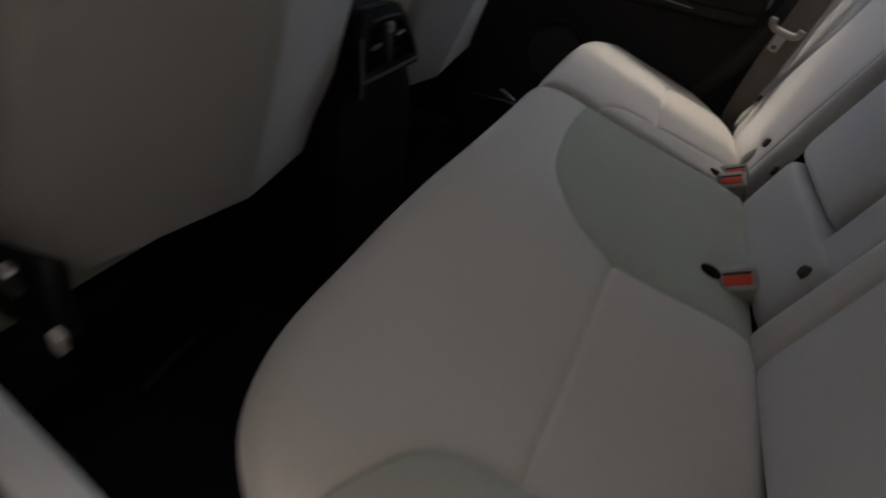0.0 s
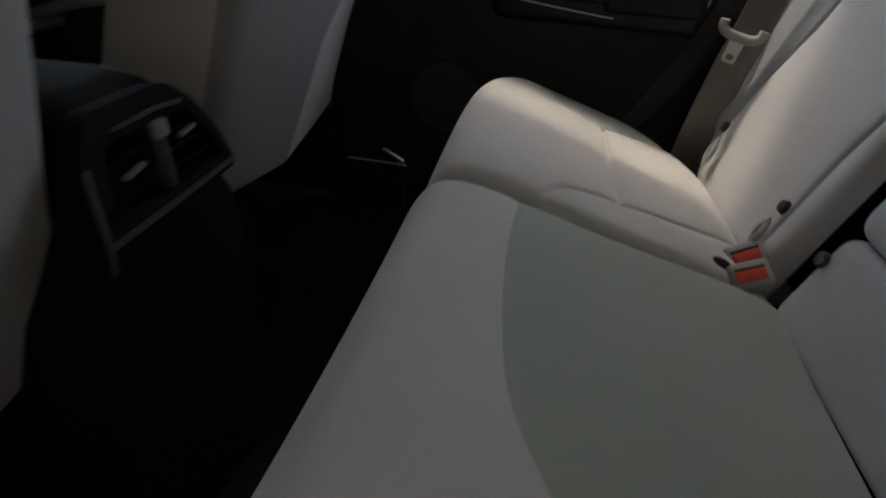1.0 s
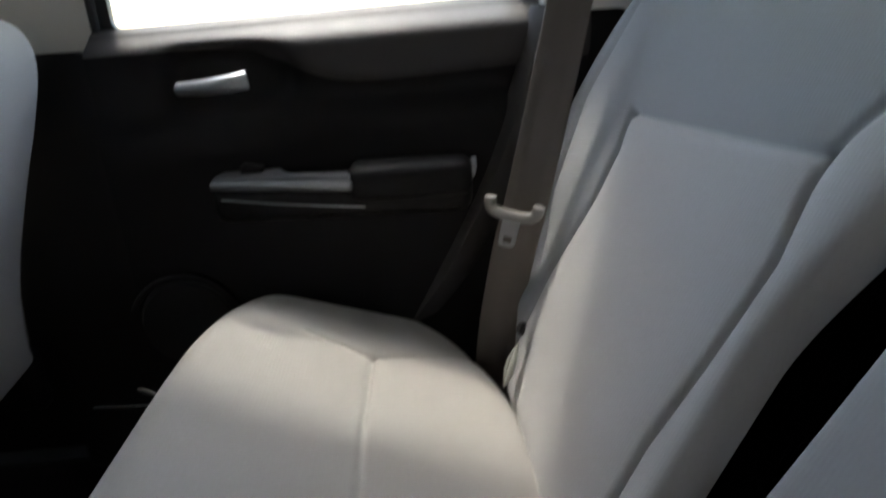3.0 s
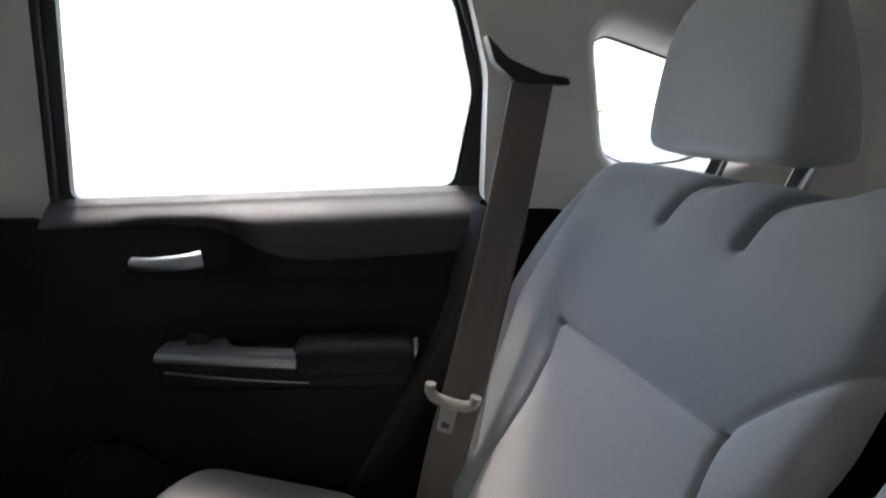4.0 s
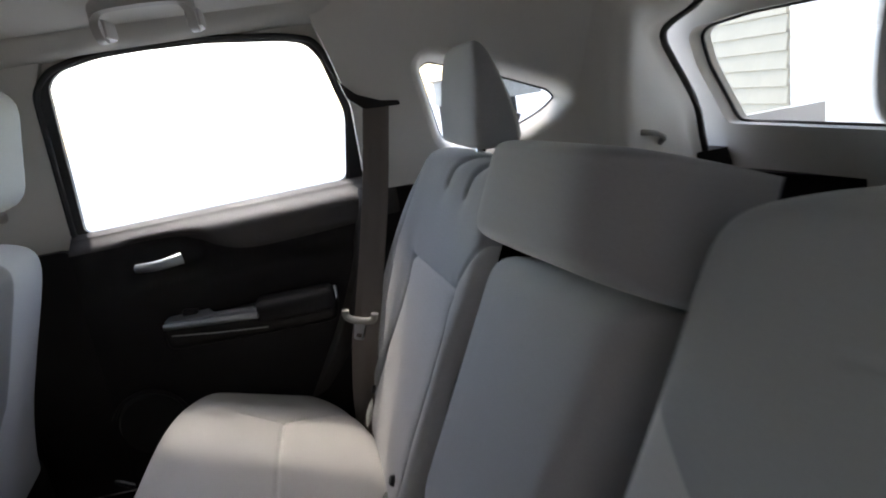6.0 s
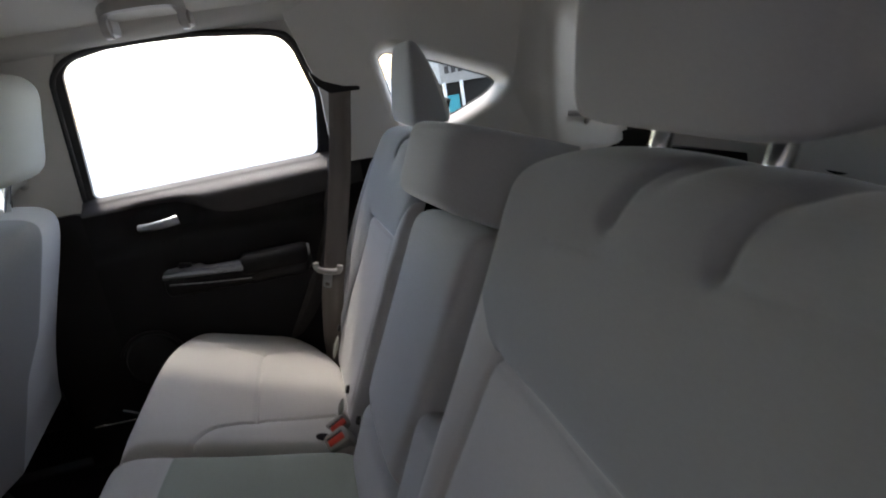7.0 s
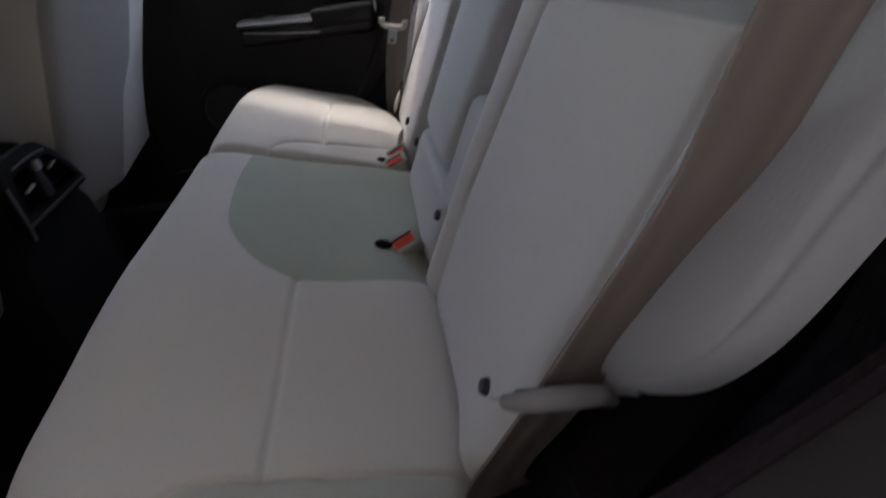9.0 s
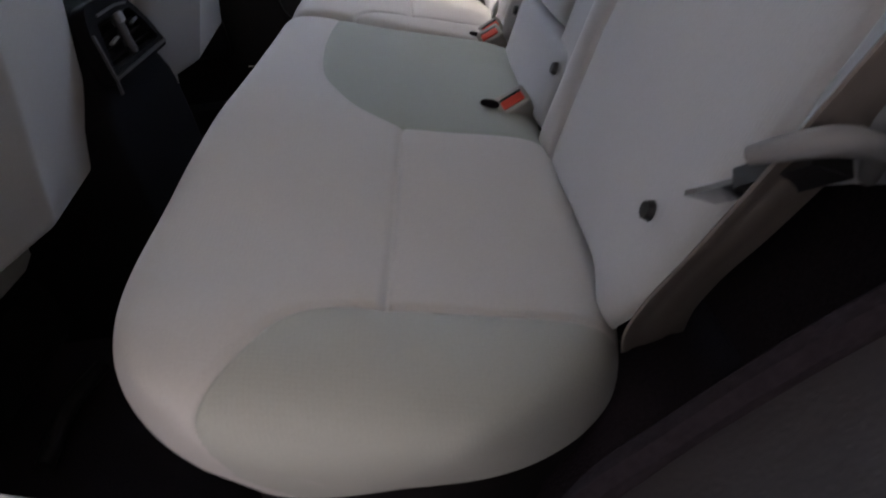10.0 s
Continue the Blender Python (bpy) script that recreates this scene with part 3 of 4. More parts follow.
    box(bm, (0.026, 0.016, 0.012), pose(-0.312, 0.640, 0.962, 0, 12, 0), 0.003)
    put("window_switch", bm, BLACK)
    bm = bmesh.new()
    box(bm, (0.145, 0.062, 0.042), pose(-0.125, 0.612, 0.945, 0, 0, -4), 0.014, 3)
    put("arm_pad", bm, SOFTBLACK, label="padded dark vinyl arm pad")
    bm = bmesh.new()
    tube(bm, smooth_path([(-0.051, 0.600, 0.966), (-0.052, 0.596, 0.948), (-0.070, 0.590, 0.926)], 4), 0.003, 6)
    put("pull_edge", bm, SILVER, label="thin bright edge of the pull handle")
    bm = bmesh.new()
    tube(bm, smooth_path([(-0.345, 0.606, 0.936), (-0.26, 0.598, 0.926), (-0.18, 0.594, 0.918)], 6), 0.0012, 6)
    put("trim_line", bm, SILVER, label="thin bright trim line")
    # speaker bulge with a raised rim, bottle pocket
    bm = bmesh.new()
    rim = [(-0.423 + 0.066 * math.cos(a), 0.622, 0.772 + 0.066 * math.sin(a)) for a in np.linspace(0.1, 2.75, 18)]
    tube(bm, rim, 0.004, 8)
    sk = put("speaker_rim", bm, BLACK, label="raised black rim of the door speaker")
    bm = bmesh.new()
    bmesh.ops.create_cone(bm, cap_ends=True, segments=40, radius1=0.062, radius2=0.056, depth=0.012, matrix=pose(-0.423, 0.630, 0.770, 90, 0, 0))
    put("speaker_grille", bm, RUBBER, label="round black speaker grille")
    return door


rear_door()


# ---- grab handle ----
def grab_handle():
    h = thing("grab_handle", "pale grey folding grab handle on the roof rail", "grab handle", (-0.238, 0.540, 1.452))
    bm = bmesh.new()
    path = [(-0.066, 0.020, -0.022), (-0.066, -0.002, -0.018), (-0.064, -0.014, 0.008), (-0.042, -0.018, 0.018), (0.042, -0.018, 0.018), (0.064, -0.014, 0.008), (0.066, -0.002, -0.018), (0.066, 0.020, -0.022)]
    pts = smooth_path(path, 4)
    strip(bm, pts, (0, 0.25, 1), 0.020, 0.012)
    part("grip", bm, BEIGE, h)
    for x in (-0.066, 0.066):
        bm = bmesh.new()
        box(bm, (0.022, 0.060, 0.028), pose(x, 0.030, -0.012), 0.006)
        part("mount", bm, BEIGE, h)


grab_handle()


# ---- rear seat ----
def cushion(name, label, y0, y1, xf, xr, ztop, seams, region, round_low, round_high, base):
    """A seat cushion as one upholstered pad. xf and xr give the front and rear edge by y."""
    nu, nv = 210, int((y1 - y0) / 0.0025)
    a, b = np.meshgrid(spaced(nu), spaced(nv), indexing="ij")
    y = (y0 + y1) / 2 + (y1 - y0) / 2 * b
    f, r = xf(y), xr(y)
    x = (f + r) / 2 + (r - f) / 2 * a
    pa = np.where(a < 0, (1 - np.abs(a) ** 12) ** (1 / 2.2), (1 - np.abs(a) ** 14) ** (1 / 2.2))
    pb = np.where(b < 0, (1 - np.abs(b) ** round_low) ** (1 / 2.2), (1 - np.abs(b) ** round_high) ** (1 / 2.2))
    z = ztop(x, y)
    lift = pa * pb
    for line, depth, width in seams:
        d = line_distance(x, y, line)
        z = z - depth * np.exp(-(d / width) ** 2) - depth * 0.45 * np.exp(-(d / (width * 5)) ** 2)
    z = base + (z - base) * lift
    # the front face swells a little below its edge, then both faces fall away inwards
    x = x + (0.05 * (1 - lift) ** 3 - 0.05 * lift * (1 - lift) * smoothstep((y + 0.46) / 0.16)) * (a < 0) * np.abs(a) ** 9
    y = y + 0.05 * (1 - lift) * (b < 0) * np.abs(b) ** 9 * (round_low < 20)
    vs = np.stack([x, y, z], -1).reshape(-1, 3)
    at = region(x, y).ravel()
    th = thing(name, label, "seat cushion", (float(x.mean()), (y0 + y1) / 2, 0.50))
    vs = vs - np.array(th.location)
    mesh_object("upholstery", vs.tolist(), grid_faces(nu, nv), CLOTH, th, attr=at.astype(np.float32))
    bm = bmesh.new()
    box(bm, (0.30, (y1 - y0) - 0.14, 0.24), pose(0.02, 0.02, 0.02), 0.02)
    part("seat_base", bm, BLACK, th, "black seat base under the cushion")
    return th


def within(x, y, loop):
    """Distance of points from a closed outline, positive inside it."""
    odd = np.zeros(np.shape(x), bool)
    for (ax, ay), (bx, by) in zip(loop, loop[1:] + loop[:1]):
        odd ^= ((ay > y) != (by > y)) & (x < (bx - ax) * (y - ay) / (by - ay + 1e-12) + ax)
    return line_distance(x, y, loop + loop[:1]) * np.where(odd, 1, -1)


def top_near(x, y):
    z = 0.795 - 0.33 * (x + 0.19) - 1.5 * np.clip(-0.29 - x, 0, 1) ** 2
    return z + 0.008 * smoothstep(y / 0.12) * smoothstep((x + 0.25) / 0.2) - 0.036 * smoothstep((-0.20 - y) / 0.28) - 0.008 * smoothstep((-0.50 - y) / 0.12)


def top_far(x, y):
    z = 0.800 - 0.33 * (x + 0.19) - 1.5 * np.clip(-0.29 - x, 0, 1) ** 2
    return z - 0.013 * smoothstep((y - 0.42) / 0.20) - 0.006 * smoothstep((0.20 - y) / 0.08)


PATCH = [tuple(p[:2]) for p in smooth_path([(0.01, -0.213, 0), (-0.05, -0.219, 0), (-0.11, -0.230, 0), (-0.15, -0.239, 0), (-0.194, -0.241, 0), (-0.236, -0.216, 0), (-0.262, -0.176, 0), (-0.281, -0.128, 0), (-0.289, -0.05, 0), (-0.290, 0.03, 0), (-0.286, 0.10, 0), (-0.280, 0.20, 0)], 6)]
BOLSTER_NEAR = [tuple(p[:2]) for p in smooth_path([(-0.345, -0.64, 0), (-0.326, -0.592, 0), (-0.312, -0.565, 0), (-0.298, -0.543, 0), (-0.278, -0.513, 0), (-0.253, -0.497, 0), (-0.21, -0.490, 0), (-0.13, -0.484, 0), (-0.05, -0.476, 0), (0.0, -0.473, 0)], 6)]


def near_region(x, y):
    patch = within(x, y, PATCH + [(0.05, 0.20), (0.05, -0.213)])
    bx, by = zip(*BOLSTER_NEAR)
    bol = np.interp(x, bx, by) - y
    return np.maximum(patch, np.minimum(bol, 0.0001))


near_front = curve([(-0.615, -0.262), (-0.604, -0.304), (-0.586, -0.344), (-0.56, -0.378), (-0.52, -0.404), (-0.45, -0.420), (-0.35, -0.413), (-0.2, -0.399), (0.0, -0.392), (0.2, -0.390)])
near_rear = curve([(-0.615, -0.215), (-0.608, -0.18), (-0.592, -0.145), (-0.57, -0.110), (-0.54, -0.074), (-0.50, -0.044), (-0.44, -0.026), (-0.36, -0.022), (-0.25, -0.027), (-0.146, -0.028), (-0.044, -0.024), (0.124, -0.018), (0.2, -0.016)])


cushion("rear_seat_cushion", "wide pale grey cloth bench cushion with a darker centre panel", -0.615, 0.132, near_front, near_rear, top_near,
        [([(-0.195, -0.243), (-0.203, -0.37), (-0.210, -0.488)], 0.0052, 0.0027), (BOLSTER_NEAR, 0.0052, 0.0027), (PATCH[4:-4], 0.0012, 0.003)],
        near_region, 14, 70, 0.655)

BOLSTER_IN = [tuple(p[:2]) for p in smooth_path([(-0.285, 0.119, 0), (-0.274, 0.130, 0), (-0.262, 0.158, 0), (-0.246, 0.182, 0), (-0.225, 0.194, 0), (-0.183, 0.207, 0), (-0.11, 0.219, 0), (-0.03, 0.240, 0)], 6)]
BOLSTER_OUT = [tuple(p[:2]) for p in smooth_path([(-0.250, 0.505, 0), (-0.215, 0.487, 0), (-0.178, 0.474, 0), (-0.122, 0.497, 0), (-0.06, 0.525, 0), (-0.02, 0.550, 0)], 6)]


far_front = curve([(0.1, -0.390), (0.3, -0.390), (0.42, -0.387), (0.50, -0.377), (0.55, -0.359), (0.585, -0.332), (0.607, -0.290), (0.614, -0.26)])
far_rear = curve([(0.1, -0.014), (0.38, -0.012), (0.44, -0.018), (0.50, -0.036), (0.55, -0.064), (0.585, -0.100), (0.607, -0.145), (0.614, -0.18)])


def far_region(x, y):
    return np.full(np.shape(x), -1.0)


cushion("rear_seat_cushion", "narrow pale grey cloth seat cushion beside the door", 0.135, 0.614, far_front, far_rear, top_far,
        [([(-0.183, 0.208), (-0.184, 0.335), (-0.180, 0.474)], 0.0052, 0.0027), (BOLSTER_IN, 0.0052, 0.0027), (BOLSTER_OUT, 0.0056, 0.003)],
        far_region, 60, 34, 0.56)


def seatback(name, label, s, y_in, y_out, height, pads=True):
    """An outer seatback; s is its side. Local coordinates: y across, h up along the back."""
    nu, nv = 210, 230
    low = -0.075 if s > 0 else -0.085
    a, b = np.meshgrid(spaced(nu), spaced(nv), indexing="ij")
    h = low + (height - low) * (b + 1) / 2
    edge = [(-0.08, 0.49), (-0.05, 0.51), (0.0, 0.545), (0.04, 0.595), (0.08, 0.640), (0.13, 0.660), (0.20, 0.664), (0.27, 0.656), (0.34, 0.632), (0.41, 0.585), (0.50, 0.52)]
    yo = curve(edge if s > 0 else [(-0.11, 0.47), (-0.08, 0.485), (-0.05, 0.503), (-0.03, 0.518), (0.0, 0.533), (0.045, 0.545), (0.085, 0.565), (0.119, 0.592), (0.14, 0.620), (0.165, 0.646), (0.19, 0.661), (0.22, 0.671), (0.27, 0.679), (0.33, 0.688), (0.40, 0.690), (0.45, 0.666), (0.53, 0.60)])(h)
    yi = y_in + (0.034 if s > 0 else 0.0) * (1 - smoothstep((h - 0.16) / 0.16))
    y = (yi + yo) / 2 + (yo - yi) / 2 * a
    pa = np.where(a < 0, (1 - np.abs(a) ** 30) ** (1 / 2.2), (1 - np.abs(a) ** 12) ** (1 / 2.2))
    pb = np.where(b < 0, (1 - np.abs(b) ** 30) ** (1 / 2.2), (1 - np.abs(b) ** 22) ** (1 / 2.2))
    ym = 0.36
    off = 0.010 * ((y - ym) / 0.2) ** 2 - 0.008 + 0.006 * smoothstep((y_in + 0.075 - y) / 0.06) * smoothstep((0.36 - h) / 0.25)
    off = off - 0.006 * smoothstep((y - 0.56) / 0.11) * (s < 0)
    vi, vo = ((0.208, 0.279), (0.474, 0.261)) if s > 0 else ((0.267, 0.298), (0.576, 0.313))
    foot = 0.500 if s > 0 else 0.546
    inner = 0.207 if s > 0 else 0.238
    side_line = [(vo[0], vo[1]), (0.462, 0.225), (0.466, 0.175), (0.488, 0.085), (0.502, -0.12)] if s > 0 else [(vo[0], vo[1]), (0.576, 0.265), (0.566, 0.20), (0.559, 0.153), (0.546, 0.095), (0.541, 0.05), (0.535, -0.12)]
    notches = ((0.389, 0.378, 0.350), (0.279, 0.272, 0.256)) if s > 0 else ((0.364, 0.376, 0.406), (0.474, 0.479, 0.492))
    seams = [([vi, ((vi[0] + vo[0]) / 2, (vi[1] + vo[1]) / 2 - 0.003), vo], 0.006, 0.0034), ([vi, (0.172, 0.322), (0.142, 0.354)] if s > 0 else [vi, (y_in, 0.36)], 0.004 if s > 0 else 0.0, 0.004),
             ([vi, (0.197, 0.22), (0.206, 0.15), (0.218, 0.08), (0.222, -0.12)] if s > 0 else [vi, (0.259, 0.24), (0.248, 0.17), (inner, 0.08), (0.242, -0.12)], 0.006, 0.0034), (side_line, 0.006, 0.0034),
             ([(0.52, 0.08), (0.565, 0.15), (0.585, 0.26), (0.55, 0.39)], 0.004 if s > 0 else 0.0, 0.005),
             *[([(q[0], height - 0.058), (q[1], height - 0.03), (q[2], height + 0.01)], 0.011, 0.007) for q in notches]]
    if s < 0:
        seams.append(([(0.30, 0.408), (0.41, 0.422), (0.49, 0.434), (0.60, 0.446)], 0.0014, 0.0026))
    for line, depth, width in seams:
        d = line_distance(y, h, line)
        off = off - depth * np.exp(-(d / width) ** 2) - depth * 0.4 * np.exp(-(d / (width * 4)) ** 2)
    if s < 0:
        off = off - 0.004 * np.exp(-((yo - 0.009 - y) / 0.0022) ** 2) * smoothstep((h - 0.08) / 0.04)
    drop = (0.035 if s < 0 else 0.008) * (1 - np.clip((y - y_in) / 0.17, 0, 1)) ** 2.2
    h = h - drop * smoothstep((h - 0.28) / (height - 0.28))
    for q in notches:
        h = h - 0.008 * np.exp(-((y - q[2]) / 0.014) ** 2) * smoothstep((h - height + 0.05) / 0.05)
    depth = 0.115 - 0.095 * np.maximum(smoothstep((y - 0.53) / 0.08), smoothstep((0.14 - h) / 0.05) * smoothstep((y - 0.40) / 0.06)) * (s < 0)
    depth = depth - 0.090 * smoothstep((y_in + 0.10 - y) / 0.05) * (s > 0)
    off = -depth + (off + depth) * pa * pb
    vy = np.interp(y, [0.0, y_in, vi[0], vo[0], 0.8], [0.60, 0.355, vi[1], vo[1], vo[1]])
    sl = sorted(side_line, key=lambda p: p[1])
    region = np.maximum(h - vy, y - np.interp(h, [p[1] for p in sl], [p[0] for p in sl]))
    th = thing(name, label, "seatback", tuple(on_back(s * (y_in + y_out) / 2, -0.06, -0.05)))
    base = np.array(BACK0)
    vs = base + h[..., None] * np.array(UP) + off[..., None] * np.array(OUT) + (s * y)[..., None] * np.array((0, 1.0, 0))
    vs = vs.reshape(-1, 3) - np.array(th.location)
    fs = grid_faces(nu, nv)
    if s < 0:
        fs = [f[::-1] for f in fs]
    mesh_object("upholstery", vs.tolist(), fs, CLOTH_BACK, th, attr=region.ravel().astype(np.float32))
    loc = Vector(th.location)
    # backing shell
    bm = bmesh.new()
    plate(bm, rounded([(y_in + 0.02, -0.06), (y_out - 0.06, -0.06), (y_out - 0.02, 0.2), (y_out - 0.10, height - 0.02), (y_in + 0.02, height - 0.02)], 0.03, 3), [],
          lambda u, v, w: on_back(s * u, v, -0.10 - w) - loc, 0.025)
    part("back_shell", bm, CARPET, th, "black carpeted back shell")
    # headrest with two posts
    rings = []
    k = 36
    # height, half width, front x, rear x
    prof = [(1.234, 0.070, 0.176, 0.212), (1.238, 0.094, 0.163, 0.228), (1.248, 0.104, 0.156, 0.233), (1.285, 0.105, 0.160, 0.226), (1.325, 0.099, 0.166, 0.213), (1.352, 0.088, 0.171, 0.202), (1.366, 0.074, 0.175, 0.194), (1.372, 0.052, 0.179, 0.188)]
    dense = smooth_path([p[:3] for p in prof], 4)
    dense2 = smooth_path([(p[0], p[3], 0) for p in prof], 4)
    yc, rise = (0.372 if s > 0 else 0.374), (-0.038 if s > 0 else 0.002)
    wide = 0.98 if s > 0 else 1.14
    for p, q in zip(dense, dense2):
        ring = []
        half = wide * p[1]
        # the inner side stands upright, the outer side leans in
        mid = yc + (0.4 * (half - 0.103) if s > 0 else 0.0)
        for t in np.linspace(0, 2 * math.pi, k, endpoint=False):
            co, sn = math.cos(t), math.sin(t)
            e = 2 / 4.4
            ring.append(Vector(((p[2] + q[1]) / 2 + (0.028 if s < 0 else 0.0) + (q[1] - p[2]) / 2 * math.copysign(abs(sn) ** e, sn), s * (mid + half * math.copysign(abs(co) ** e, co)), p[0] + rise)) - loc)
        rings.append(ring)
    hr = None
    for name, keep, mat, lab in (("headrest", range(-2, k // 2 + 3), CLOTH_DARK, "darker grey cloth headrest"), ("headrest_back", range(k // 2 + 2, k - 1), CLOTH, "paler cloth back panel of the headrest")):
        bm = bmesh.new()
        idx = [i % k for i in keep]
        # the front half lies at the low x side, that is where the sine is negative
        idx = [(i + k // 2) % k for i in idx]
        rv = [[bm.verts.new(r[i]) for i in idx] for r in rings]
        for p, q in zip(rv, rv[1:]):
            for i in range(len(idx) - 1):
                bm.faces.new((p[i], p[i + 1], q[i + 1], q[i]))
        bm.faces.new(rv[0])
        bm.faces.new(rv[-1][::-1])
        o = part(name, bm, mat, hr or th, lab)
        hr = hr or o
    for py in ((0.317, 0.427) if s > 0 else (0.298, 0.416)):
        bm = bmesh.new()
        tube(bm, [on_back(s * py, v, -0.062 if s > 0 else -0.078) - loc for v in (height - 0.06, height, height + 0.06)], 0.008, 12)
        part("headrest_post", bm, CHROME, hr, "chrome headrest post")
    return th


CLOTH_DARK = fabric("headrest_cloth", (0.32, 0.328, 0.333), (0.32, 0.328, 0.333))
far_back = seatback("rear_seatback", "pale grey cloth seatback with a darker upper panel and headrest", 1, 0.140, 0.615, 0.452)
seatback("rear_seatback", "pale grey cloth seatback with a darker upper panel and headrest", -1, 0.187, 0.615, 0.497)


def anchor_slit(parent, y0, h0, y1, h1, off):
    """A dark slit for the child seat anchor with two cloth lips."""
    loc = Vector(parent.location)
    mid = ((y0 + y1) / 2, (h0 + h1) / 2)
    n = Vector((h1 - h0, y0 - y1)).normalized()
    for d, r, mat, name in ((0.0, 0.0022, RUBBER, "anchor_slit"), (0.005, 0.0042, CLOTH, "slit_lip"), (-0.005, 0.0042, CLOTH, "slit_lip")):
        bm = bmesh.new()
        pts = [(y0, h0), (mid[0] + n[0] * d, mid[1] + n[1] * d), (y1, h1)]
        tube(bm, [on_back(p[0], p[1], off + (0.001 if d == 0 else 0.0)) - loc for p in smooth_path([(p[0], p[1], 0) for p in pts], 6)], lambda t: r * (0.25 + 0.75 * math.sin(math.pi * min(1, max(0, t)))), 8)
        part(name, bm, mat, parent)


anchor_slit(far_back, 0.455, 0.008, 0.440, -0.035, 0.006)
anchor_slit(far_back, 0.200, 0.004, 0.200, -0.030, 0.016)


def pad(name, y0, y1, h0, h1, off, depth, parent, mat, corner=16, label="", crown=0.0, low=0.0, high=0.0, taper=0.0, flare=0.0):
    """A rounded upholstered block on the seatback; low and high slope its lower and upper edge."""
    nu, nv = 60, 60
    a, b = np.meshgrid(spaced(nu), spaced(nv), indexing="ij")
    y, t = (y0 + y1) / 2 + (y1 - y0) / 2 * a, (b + 1) / 2
    h = (h0 + low * y) * (1 - t) + (h1 + high * y) * t
    y = y + taper * (1 - t) ** 1.5 * (1 - a) / 2 + flare * (1 - t) * (1 + a) / 2
    o = -depth + (off + depth + crown * (1 - a * a)) * (1 - np.abs(a) ** corner) ** (1 / 2.2) * (1 - np.abs(b) ** corner) ** (1 / 2.2)
    vs = np.array(BACK0) + h[..., None] * np.array(UP) + o[..., None] * np.array(OUT) + y[..., None] * np.array((0, 1.0, 0))
    vs = vs.reshape(-1, 3) - np.array(parent.location)
    return mesh_object(name, vs.tolist(), grid_faces(nu, nv), mat, parent, label)


def centre_back():
    th = thing("centre_seatback", "pale grey cloth centre seatback with a folded armrest", "seatback", tuple(on_back(0.0, -0.06, -0.05)))
    bm = bmesh.new()
    plate(bm, [(-0.20, -0.06), (0.18, -0.06), (0.18, 0.41), (-0.20, 0.41)], [], lambda u, v, w: on_back(u, v, -0.075 - w) - Vector(th.location), 0.02)
    part("back_shell", bm, CARPET, th, "black carpeted back shell")
    pad("lower_roll", -0.205, 0.152, -0.062, 0.045, 0.000, 0.10, th, CLOTH_BACK, 12)
    pad("side_strip", -0.198, -0.112, 0.0, 0.17, -0.006, 0.09, th, CLOTH_BACK, 14)
    pad("armrest", -0.153, 0.118, 0.038, 0.367, -0.004, 0.06, th, CLOTH_BACK, 18, "folded-up cloth armrest", 0.006, 0.0, -0.10, 0.057, 0.026)
    pad("headrest", -0.150, 0.116, 0.371, 0.478, 0.034, 0.09, th, CLOTH_DARK, 9, "low wide cloth headrest", 0.004, -0.09, -0.03, -0.024)


centre_back()


# ---- belts and buckles ----
def buckle(at, turn, size=1.0, label="grey seat belt buckle with a red button"):
    b = thing("seat_belt_buckle", label, "buckle", at, "rear seat belt buckles")
    m = pose(0, 0, 0, 34, -22, turn) @ pose(0, 0, 0, 0, 0, -90) @ Matrix.Scale(size, 4)
    bm = bmesh.new()
    box(bm, (0.034, 0.048, 0.062), m @ pose(0, 0, -0.031), 0.007, 3)
    body = part("body", bm, BUCKLE, b)
    bm = bmesh.new()
    box(bm, (0.014, 0.034, 0.006), m @ pose(0.004, 0, 0.0005), 0.0028)
    part("button", bm, RED, b, "bright red release button")
    bm = bmesh.new()
    box(bm, (0.0035, 0.034, 0.002), m @ pose(-0.0055, 0, 0.0003), 0.0005, 1)
    part("slot", bm, RUBBER, b)
    bm = bmesh.new()
    strip(bm, [m @ Vector((0, 0, -0.055)), m @ Vector((0.0, 0, -0.09)), m @ Vector((-0.01, 0, -0.13))], m.to_3x3() @ Vector((0, 1, 0)), 0.034, 0.006)
    part("stalk", bm, BUCKLE, b)
    return b


buckle((-0.070, -0.150, 0.770), 8, 0.82)
buckle((-0.064, 0.146, 0.766), 4, 0.80)
buckle((-0.058, 0.184, 0.766), 10, 0.80)


